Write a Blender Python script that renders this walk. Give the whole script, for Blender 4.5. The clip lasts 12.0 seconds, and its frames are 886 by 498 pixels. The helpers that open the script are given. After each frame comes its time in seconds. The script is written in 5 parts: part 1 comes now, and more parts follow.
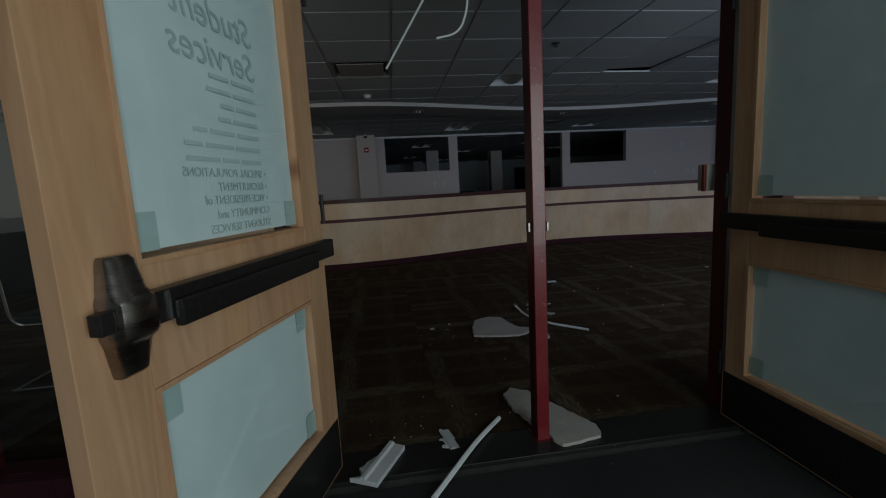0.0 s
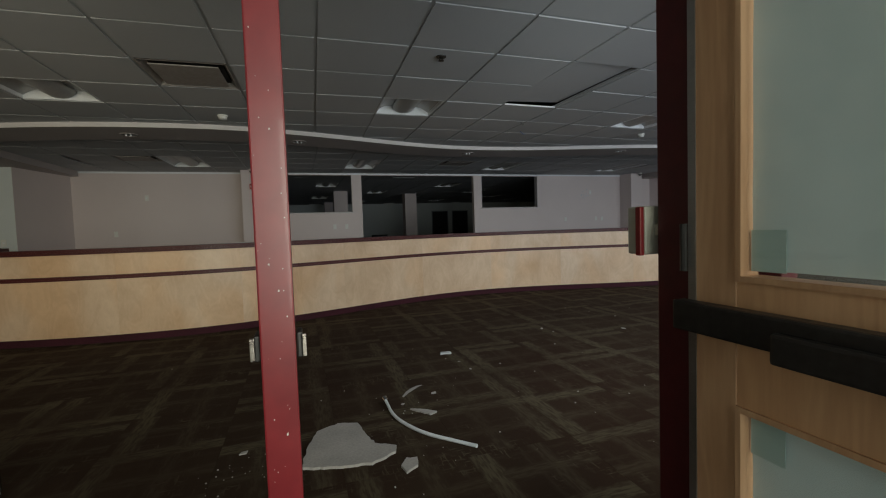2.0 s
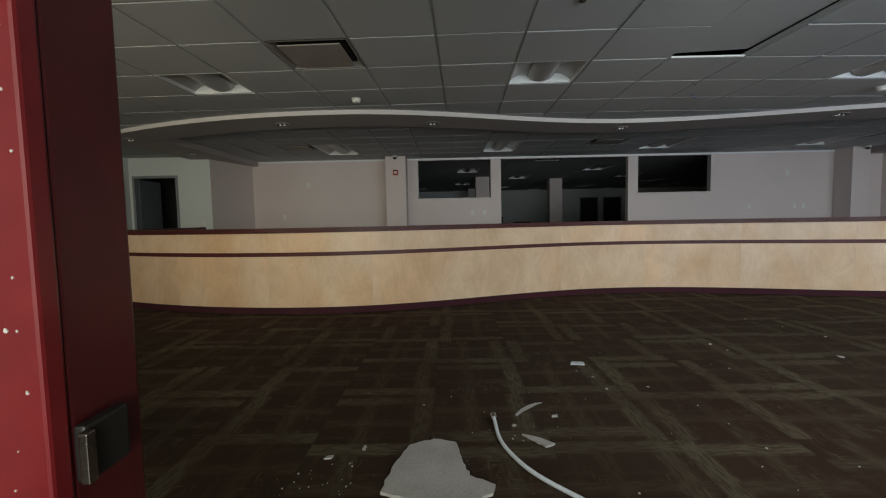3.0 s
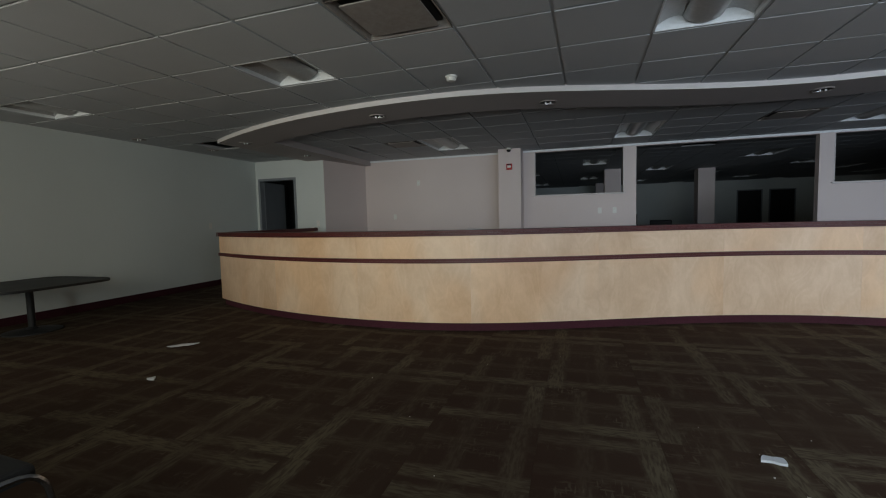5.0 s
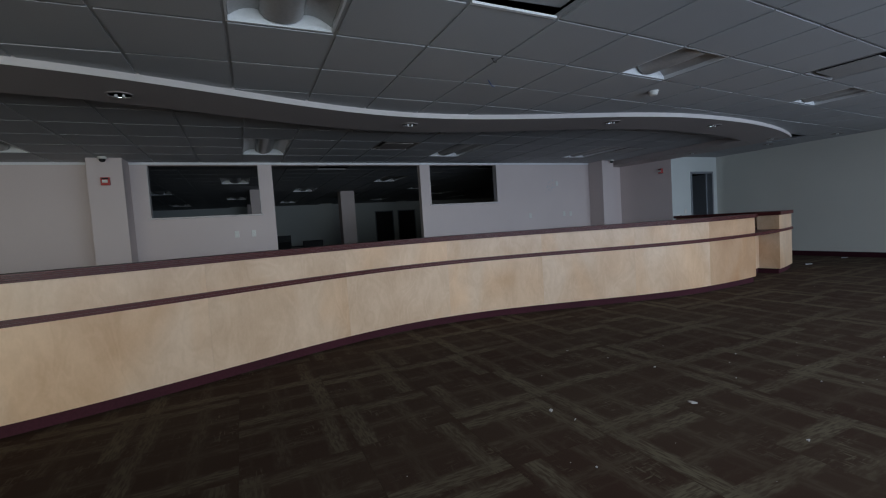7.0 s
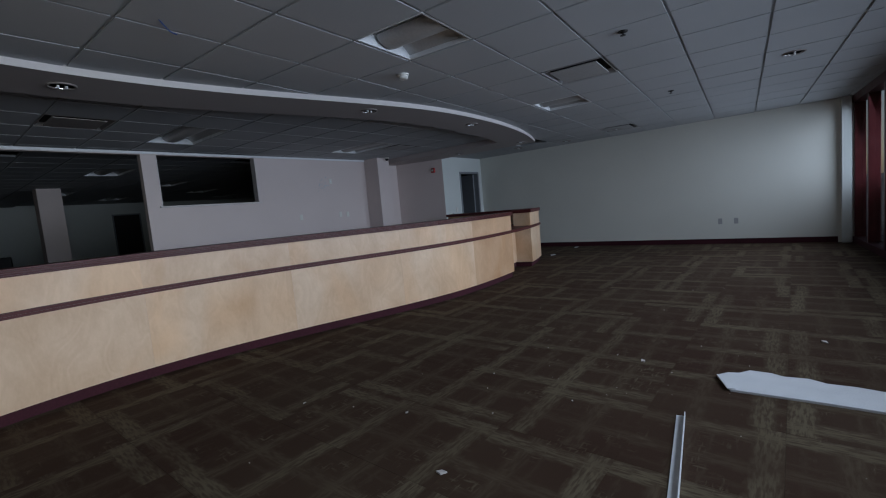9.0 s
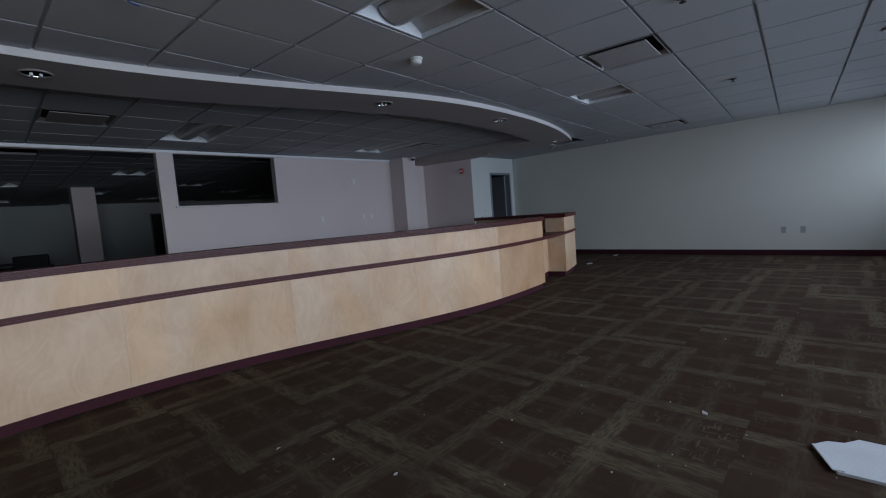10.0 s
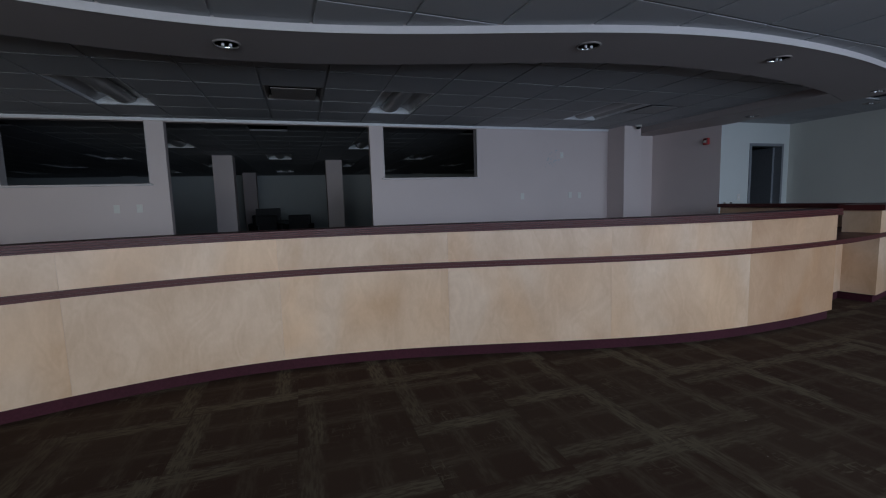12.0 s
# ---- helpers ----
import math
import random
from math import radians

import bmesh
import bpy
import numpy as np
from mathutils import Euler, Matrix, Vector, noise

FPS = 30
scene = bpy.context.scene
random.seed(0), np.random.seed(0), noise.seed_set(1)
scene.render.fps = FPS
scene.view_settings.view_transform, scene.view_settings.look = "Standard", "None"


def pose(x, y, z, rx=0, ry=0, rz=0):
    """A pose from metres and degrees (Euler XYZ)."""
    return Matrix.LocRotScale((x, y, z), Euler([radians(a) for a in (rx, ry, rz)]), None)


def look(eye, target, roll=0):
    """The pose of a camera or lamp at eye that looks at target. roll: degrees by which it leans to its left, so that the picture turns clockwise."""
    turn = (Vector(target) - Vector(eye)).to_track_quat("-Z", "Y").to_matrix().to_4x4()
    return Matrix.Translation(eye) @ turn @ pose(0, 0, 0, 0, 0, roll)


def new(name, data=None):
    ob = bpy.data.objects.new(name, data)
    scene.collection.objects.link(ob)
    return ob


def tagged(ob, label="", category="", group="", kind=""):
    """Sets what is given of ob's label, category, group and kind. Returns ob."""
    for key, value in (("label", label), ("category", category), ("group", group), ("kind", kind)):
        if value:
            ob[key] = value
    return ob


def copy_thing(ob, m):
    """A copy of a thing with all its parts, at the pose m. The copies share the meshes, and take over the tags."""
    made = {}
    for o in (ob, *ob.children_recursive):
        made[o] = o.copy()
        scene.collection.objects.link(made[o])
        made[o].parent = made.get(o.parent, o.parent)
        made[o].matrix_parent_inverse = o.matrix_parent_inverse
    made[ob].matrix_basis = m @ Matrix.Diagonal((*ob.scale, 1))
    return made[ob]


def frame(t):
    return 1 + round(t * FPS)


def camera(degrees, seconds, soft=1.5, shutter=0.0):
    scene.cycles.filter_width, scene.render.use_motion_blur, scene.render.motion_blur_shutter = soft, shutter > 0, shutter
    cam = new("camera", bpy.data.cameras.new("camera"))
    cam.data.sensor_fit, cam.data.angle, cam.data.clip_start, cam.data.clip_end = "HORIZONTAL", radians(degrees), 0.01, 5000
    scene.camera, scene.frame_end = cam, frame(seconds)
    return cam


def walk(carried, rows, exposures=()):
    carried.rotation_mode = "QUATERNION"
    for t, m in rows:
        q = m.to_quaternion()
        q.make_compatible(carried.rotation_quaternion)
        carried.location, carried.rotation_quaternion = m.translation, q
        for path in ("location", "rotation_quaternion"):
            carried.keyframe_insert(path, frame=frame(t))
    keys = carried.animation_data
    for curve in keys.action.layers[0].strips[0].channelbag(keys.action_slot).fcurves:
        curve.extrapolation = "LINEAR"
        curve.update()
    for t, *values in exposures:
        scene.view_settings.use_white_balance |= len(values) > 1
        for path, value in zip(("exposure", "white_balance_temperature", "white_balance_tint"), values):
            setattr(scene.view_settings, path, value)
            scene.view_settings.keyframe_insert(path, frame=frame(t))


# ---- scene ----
cam = camera(91.1, 12.0, soft=1.1)
PATH = [
    (0, (0.057, -0.23, 1.162), (0.334, 1.731, 0.883), -3.0),
    (0.3, (0.107, -0.101, 1.163), (0.334, 1.879, 0.988), -1.7),
    (0.5, (0.150, -0.012, 1.169), (0.395, 1.968, 1.028), -1.3),
    (0.6, (0.186, 0.036, 1.176), (0.471, 2.011, 1.042), -1.5),
    (1, (0.36, 0.214, 1.165), (0.759, 2.17, 1.03), -2.1),
    (1.5, (0.57, 0.447, 1.173), (0.987, 2.397, 1.016), -2.7),
    (2, (0.76, 0.753, 1.17), (1.384, 2.651, 1.071), -1.9),
    (2.5, (0.898, 1.001, 1.154), (1.381, 2.933, 0.973), -2.3),
    (3, (1.025, 1.229, 1.145), (0.994, 3.224, 1.005), -1.1),
    (3.2, (1.047, 1.334, 1.142), (0.892, 3.317, 0.938), -2.1),
    (3.5, (1.07, 1.511, 1.141), (0.84, 3.489, 0.958), -1.3),
    (3.7, (1.089, 1.629, 1.136), (0.811, 3.601, 0.956), -0.6),
    (5.3, (1.111, 2.322, 1.189), (0.512, 4.226, 1.055), -1.6),
    (5.5, (1.125, 2.411, 1.187), (0.656, 4.351, 1.06), -2.0),
    (6, (1.204, 2.626, 1.186), (1.199, 4.624, 1.093), -2.9),
    (6.5, (1.359, 2.736, 1.166), (1.844, 4.67, 1.007), -4.5),
    (7, (1.624, 2.851, 1.199), (2.464, 4.663, 1.089), -3.7),
    (7.5, (1.874, 2.981, 1.203), (2.993, 4.631, 1.046), -4.4),
    (7.7, (1.975, 3.036, 1.199), (3.215, 4.598, 1.045), -4.5),
    (9.3, (2.846, 3.413, 1.210), (4.394, 4.665, 1.021), -5.1),
    (9.5, (2.968, 3.467, 1.211), (4.494, 4.749, 1.043), -4.7),
    (10, (3.214, 3.587, 1.224), (4.657, 4.962, 1.060), -4.4),
    (10.5, (3.483, 3.634, 1.205), (4.729, 5.189, 1.034), -1.7),
    (11, (3.646, 3.762, 1.198), (4.633, 5.484, 0.950), -2.2),
    (11.5, (3.839, 3.986, 1.220), (4.678, 5.791, 1.032), -2.1),
    (12, (4.046, 4.183, 1.241), (4.661, 6.074, 1.023), -1.75),
]
walk(cam, [(t, look(eye, target, roll)) for t, eye, target, roll in PATH],
     exposures=[(0.0, -1.68, 6150, 8), (0.5, -1.82, 6300, 8), (1.0, -1.7, 6500, 8), (1.3, -1.25, 7000, 9), (1.5, -0.86, 7200, 9), (2.0, -0.26, 7300, 9), (2.5, -0.02, 7250, 9), (3.0, 0.05, 7250, 9), (3.5, 0.1, 7100, 9), (5.5, 0.16, 6400, 10), (6.5, -0.07, 6300, 11), (9.5, -0.12, 6250, 13), (12.0, -0.28, 6150, 14)])

# ---- light ----
CEIL, SOFFIT, REAR_CEIL = 2.51, 2.447, 2.56
world = bpy.data.worlds.new("sky")
scene.world = world
world.use_nodes = True
wn = world.node_tree
sky = wn.nodes.new("ShaderNodeTexSky")
sky.sky_type, sky.sun_disc = "NISHITA", False
sky.sun_elevation, sky.sun_rotation = radians(35), radians(150)
wn.links.new(sky.outputs[0], wn.nodes["Background"].inputs[0])
wn.nodes["Background"].inputs[1].default_value = 0.05
sun = new("sun", bpy.data.lights.new("sun", "SUN"))
sun.data.energy, sun.data.angle, sun.data.color = 0.6, radians(15), (1.0, 0.96, 0.9)
sun.matrix_world = look((6, -20, 14), (3, 0, 0))


def window_lamp(name, centre, aim, wide, high, watts, colour, spread=180):
    lamp = new(name, bpy.data.lights.new(name, "AREA"))
    lamp.data.shape, lamp.data.size, lamp.data.size_y = "RECTANGLE", wide, high
    lamp.data.energy, lamp.data.color, lamp.data.spread = watts, colour, radians(spread)
    lamp.matrix_world = look(centre, aim)
    return lamp


# facade from the entrance to the far right corner
FA, FB = Vector((1.82, 1.58, 0)), Vector((13.04, 2.50, 0))
FDIR = (FB - FA).normalized()
FNORM = Vector((-FDIR.y, FDIR.x, 0))
fmid = (FA + FB) / 2 - FNORM * 0.16 + Vector((0, 0, 1.70))
window_lamp("daylight_facade", fmid, fmid + FNORM + Vector((0, 0, -0.28)), 11.0, 1.3, 168, (0.70, 0.83, 1.0), 112)
gmid = Vector((-3.0, 1.52, 1.78))
window_lamp("daylight_facade_left", gmid, gmid + Vector((0.07, 1, 0.04)), 4.6, 1.3, 30, (1.0, 0.97, 0.84), 100)
window_lamp("daylight_entrance", (1.55, -2.3, 1.35), (0.3, 1.0, 1.2), 2.0, 2.0, 140, (0.90, 1.0, 0.97), 170)


# ---- mesh helpers ----
def box(bm, x0, x1, y0, y1, z0, z1, bevel=0.0):
    made = bmesh.ops.create_cube(bm, size=1.0)["verts"]
    for v in made:
        v.co = Vector((x0 + (v.co.x + 0.5) * (x1 - x0), y0 + (v.co.y + 0.5) * (y1 - y0), z0 + (v.co.z + 0.5) * (z1 - z0)))
    if bevel:
        edges = {e for v in made for e in v.link_edges}
        bmesh.ops.bevel(bm, geom=list(edges), offset=bevel, segments=2, profile=0.6, affect="EDGES")
    return made


def prism(bm, pts, z0, z1):
    low = [bm.verts.new((p[0], p[1], z0)) for p in pts]
    high = [bm.verts.new((p[0], p[1], z1)) for p in pts]
    n = len(pts)
    bm.faces.new(low[::-1])
    bm.faces.new(high)
    for i in range(n):
        bm.faces.new((low[i], low[(i + 1) % n], high[(i + 1) % n], high[i]))


def tube(bm, pts, r, sides=10, closed=False):
    pts = [Vector(p) for p in pts]
    rings = []
    n = len(pts)
    side = None
    for i, p in enumerate(pts):
        a = pts[(i - 1) % n] if closed or i > 0 else p
        b = pts[(i + 1) % n] if closed or i < n - 1 else p
        d = (b - a).normalized()
        if side is None:
            side = d.orthogonal().normalized()
        side = (side - d * side.dot(d)).normalized()
        up = d.cross(side)
        rr = r[i] if isinstance(r, (list, tuple)) else r
        rings.append([bm.verts.new(p + (side * math.cos(2 * math.pi * k / sides) + up * math.sin(2 * math.pi * k / sides)) * rr) for k in range(sides)])
    for i in range(n if closed else n - 1):
        a, b = rings[i], rings[(i + 1) % n]
        for k in range(sides):
            bm.faces.new((a[k], a[(k + 1) % sides], b[(k + 1) % sides], b[k]))
    if not closed:
        bm.faces.new(rings[0][::-1])
        bm.faces.new(rings[-1])


def rounded(pts, radius, steps=6):
    """A polyline with its inner corners rounded."""
    pts = [Vector(p) for p in pts]
    out = [pts[0]]
    for a, b, c in zip(pts, pts[1:], pts[2:]):
        u, w = (a - b).normalized(), (c - b).normalized()
        r = min(radius, (a - b).length * 0.49, (c - b).length * 0.49)
        p, q = b + u * r, b + w * r
        for k in range(steps + 1):
            s = k / steps
            out.append(p * (1 - s) ** 2 + b * 2 * s * (1 - s) + q * s * s)
    return out + [pts[-1]]


def lathe(bm, profile, sides=24, centre=(0, 0, 0)):
    """Turns (radius, height) pairs round the z axis."""
    c = Vector(centre)
    rings = [[bm.verts.new(c + Vector((r * math.cos(2 * math.pi * k / sides), r * math.sin(2 * math.pi * k / sides), h))) for k in range(sides)] for r, h in profile]
    for a, b in zip(rings, rings[1:]):
        for k in range(sides):
            bm.faces.new((a[k], a[(k + 1) % sides], b[(k + 1) % sides], b[k]))
    if profile[0][0] > 1e-4:
        bm.faces.new(rings[0][::-1])
    if profile[-1][0] > 1e-4:
        bm.faces.new(rings[-1])


def link(name, bm, material, smooth=False):
    me = bpy.data.meshes.new(name)
    bmesh.ops.remove_doubles(bm, verts=bm.verts, dist=1e-6)
    bmesh.ops.recalc_face_normals(bm, faces=bm.faces)
    bm.to_mesh(me)
    bm.free()
    for m in material if isinstance(material, list) else [material]:
        me.materials.append(m)
    if smooth:
        me.shade_smooth()
        me.set_sharp_from_angle(angle=radians(35))
    return new(name, me)


def part(name, bm, material, parent, label="", smooth=False):
    ob = link(name, bm, material, smooth)
    ob.parent = parent
    if label:
        ob["label"] = label
    return ob


def thing(name, m, label, category, group="", kind=""):
    ob = new(name)
    ob.matrix_basis = m
    return tagged(ob, label, category, group, kind)


def boxes(*rows, bevel=0.0):
    bm = bmesh.new()
    for r in rows:
        box(bm, *r, bevel=bevel)
    return bm


# ---- materials ----
def nodes_of(name):
    m = bpy.data.materials.new(name)
    m.use_nodes = True
    return m, m.node_tree.nodes, m.node_tree.links, m.node_tree.nodes["Principled BSDF"]


def surface(name, dark, light, rough=0.7, metal=0.0, grain=40.0, patch=2.0, bump=0.15, stretch=(1, 1, 1), rough_var=0.12, vary=0.0, depth=0.002, coat=0.0, amount=0.5):
    """Two-scale noise between two colours, with roughness wear and fine relief."""
    m, n, l, p = nodes_of(name)
    tc = n.new("ShaderNodeTexCoord")
    mp = n.new("ShaderNodeMapping")
    mp.inputs["Scale"].default_value = stretch
    l.new(tc.outputs["Object"], mp.inputs[0])
    fine, big = n.new("ShaderNodeTexNoise"), n.new("ShaderNodeTexNoise")
    fine.inputs["Scale"].default_value, fine.inputs["Detail"].default_value = grain, 5
    big.inputs["Scale"].default_value, big.inputs["Detail"].default_value = patch, 4
    for x in (fine, big):
        l.new(mp.outputs[0], x.inputs["Vector"])
    mix = n.new("ShaderNodeMath")
    mix.operation = "MULTIPLY_ADD"
    l.new(fine.outputs[0], mix.inputs[0])
    mix.inputs[1].default_value = amount
    half = n.new("ShaderNodeMath")
    half.operation = "MULTIPLY"
    half.inputs[1].default_value = 1 - amount
    l.new(big.outputs[0], half.inputs[0])
    l.new(half.outputs[0], mix.inputs[2])
    last = mix.outputs[0]
    if vary:
        info = n.new("ShaderNodeObjectInfo")
        add = n.new("ShaderNodeMath")
        add.operation = "MULTIPLY_ADD"
        add.inputs[1].default_value = vary
        l.new(info.outputs["Random"], add.inputs[0])
        l.new(last, add.inputs[2])
        sub = n.new("ShaderNodeMath")
        sub.operation = "SUBTRACT"
        sub.inputs[1].default_value = vary / 2
        l.new(add.outputs[0], sub.inputs[0])
        last = sub.outputs[0]
    ramp = n.new("ShaderNodeValToRGB")
    ramp.color_ramp.elements[0].position, ramp.color_ramp.elements[1].position = 0.32, 0.68
    ramp.color_ramp.elements[0].color, ramp.color_ramp.elements[1].color = (*dark, 1), (*light, 1)
    l.new(last, ramp.inputs[0])
    l.new(ramp.outputs[0], p.inputs["Base Color"])
    rr = n.new("ShaderNodeMapRange")
    rr.inputs[3].default_value, rr.inputs[4].default_value = max(0.03, rough - rough_var), min(1, rough + rough_var)
    l.new(big.outputs[0], rr.inputs[0])
    l.new(rr.outputs[0], p.inputs["Roughness"])
    p.inputs["Metallic"].default_value = metal
    p.inputs["Coat Weight"].default_value = coat
    if bump:
        b = n.new("ShaderNodeBump")
        b.inputs["Strength"].default_value, b.inputs["Distance"].default_value = bump, depth
        l.new(fine.outputs[0], b.inputs["Height"])
        l.new(b.outputs[0], p.inputs["Normal"])
    return m


def maple(name, dark, light, stretch=(2.2, 2.2, 0.55), rough=0.38, figure_gain=0.03, tallness=0.42, knots=False):
    """Rotary-cut veneer: broad cathedral figure, fine pores and blotches."""
    m, n, l, p = nodes_of(name)
    tc = n.new("ShaderNodeTexCoord")
    info = n.new("ShaderNodeObjectInfo")
    shift = n.new("ShaderNodeVectorMath")
    shift.operation = "MULTIPLY_ADD"
    shift.inputs[1].default_value = (1, 1, 1)
    l.new(tc.outputs["Object"], shift.inputs[0])
    mul = n.new("ShaderNodeMath")
    mul.operation = "MULTIPLY"
    mul.inputs[1].default_value = 37.0
    l.new(info.outputs["Random"], mul.inputs[0])
    l.new(mul.outputs[0], shift.inputs[2])
    mp = n.new("ShaderNodeMapping")
    mp.inputs["Scale"].default_value = stretch
    l.new(shift.outputs[0], mp.inputs[0])
    figure, pores, blot = n.new("ShaderNodeTexNoise"), n.new("ShaderNodeTexNoise"), n.new("ShaderNodeTexNoise")
    figure.inputs["Scale"].default_value, figure.inputs["Detail"].default_value, figure.inputs["Distortion"].default_value = 1.6, 2, 1.2
    pores.inputs["Scale"].default_value, pores.inputs["Detail"].default_value = 24, 6
    blot.inputs["Scale"].default_value, blot.inputs["Detail"].default_value, blot.inputs["Distortion"].default_value = 3.0, 5, 0.25
    l.new(mp.outputs[0], figure.inputs["Vector"])
    l.new(mp.outputs[0], pores.inputs["Vector"])
    tall = n.new("ShaderNodeMapping")
    tall.inputs["Scale"].default_value = (1.0, 1.0, tallness)
    l.new(shift.outputs[0], tall.inputs[0])
    l.new(tall.outputs[0], blot.inputs["Vector"])
    warm = n.new("ShaderNodeTexNoise")
    warm.inputs["Scale"].default_value, warm.inputs["Detail"].default_value, warm.inputs["Distortion"].default_value = 1.5, 2, 0.6
    wmap = n.new("ShaderNodeMapping")
    wmap.inputs["Scale"].default_value, wmap.inputs["Location"].default_value = (1.0, 1.0, tallness * 0.7), (3.7, 1.1, 5.3)
    l.new(shift.outputs[0], wmap.inputs[0])
    l.new(wmap.outputs[0], warm.inputs["Vector"])
    ring = n.new("ShaderNodeMath")
    ring.operation = "MULTIPLY"
    ring.inputs[1].default_value = 30.0
    l.new(figure.outputs[0], ring.inputs[0])
    sine = n.new("ShaderNodeMath")
    sine.operation = "SINE"
    l.new(ring.outputs[0], sine.inputs[0])
    a = n.new("ShaderNodeMath")
    a.operation = "MULTIPLY_ADD"
    a.inputs[1].default_value = figure_gain
    l.new(sine.outputs[0], a.inputs[0])
    b = n.new("ShaderNodeMath")
    b.operation = "MULTIPLY_ADD"
    b.inputs[1].default_value = 0.72
    l.new(blot.outputs[0], b.inputs[0])
    l.new(b.outputs[0], a.inputs[2])
    c = n.new("ShaderNodeMath")
    c.operation = "MULTIPLY"
    c.inputs[1].default_value = 0.17
    l.new(pores.outputs[0], c.inputs[0])
    l.new(c.outputs[0], b.inputs[2])
    d = n.new("ShaderNodeMath")
    d.operation = "MULTIPLY_ADD"
    d.inputs[1].default_value = 0.15
    l.new(info.outputs["Random"], d.inputs[0])
    l.new(a.outputs[0], d.inputs[2])
    ramp = n.new("ShaderNodeValToRGB")
    ramp.color_ramp.elements[0].position, ramp.color_ramp.elements[1].position = 0.22, 0.80
    ramp.color_ramp.elements[0].color, ramp.color_ramp.elements[1].color = (*dark, 1), (*light, 1)
    l.new(d.outputs[0], ramp.inputs[0])
    # honey-coloured leaves of veneer beside paler ones
    wr = n.new("ShaderNodeMapRange")
    wr.inputs[1].default_value, wr.inputs[2].default_value = 0.55, 0.74
    lean = n.new("ShaderNodeMath")
    lean.operation = "MULTIPLY_ADD"
    lean.inputs[1].default_value = 0.16
    l.new(info.outputs["Random"], lean.inputs[0])
    l.new(warm.outputs[0], lean.inputs[2])
    l.new(lean.outputs[0], wr.inputs[0])
    tone = n.new("ShaderNodeMix")
    tone.data_type, tone.blend_type = "RGBA", "MULTIPLY"
    tone.inputs[7].default_value = (0.985, 0.895, 0.79, 1)
    l.new(wr.outputs[0], tone.inputs[0])
    l.new(ramp.outputs[0], tone.inputs[6])
    colour = tone.outputs[2]
    if knots:
        # pin knots with a soft dark rim, on the leaf's own plane
        flat = n.new("ShaderNodeVectorMath")
        flat.operation = "MULTIPLY"
        flat.inputs[1].default_value = (1.0, 0.0, 0.62)
        l.new(shift.outputs[0], flat.inputs[0])
        cells = n.new("ShaderNodeTexVoronoi")
        cells.inputs["Scale"].default_value = 3.4
        l.new(flat.outputs[0], cells.inputs["Vector"])
        kr = n.new("ShaderNodeMapRange")
        kr.inputs[1].default_value, kr.inputs[2].default_value = 0.02, 0.10
        kr.inputs[3].default_value, kr.inputs[4].default_value = 0.9, 0.0
        l.new(cells.outputs["Distance"], kr.inputs[0])
        knot = n.new("ShaderNodeMix")
        knot.data_type, knot.blend_type = "RGBA", "MULTIPLY"
        knot.inputs[7].default_value = (0.52, 0.40, 0.32, 1)
        l.new(kr.outputs[0], knot.inputs[0])
        l.new(colour, knot.inputs[6])
        colour = knot.outputs[2]
    l.new(colour, p.inputs["Base Color"])
    rr = n.new("ShaderNodeMapRange")
    rr.inputs[3].default_value, rr.inputs[4].default_value = rough - 0.08, rough + 0.12
    l.new(blot.outputs[0], rr.inputs[0])
    l.new(rr.outputs[0], p.inputs["Roughness"])
    bu = n.new("ShaderNodeBump")
    bu.inputs["Strength"].default_value, bu.inputs["Distance"].default_value = 0.06, 0.001
    l.new(pores.outputs[0], bu.inputs["Height"])
    l.new(bu.outputs[0], p.inputs["Normal"])
    return m


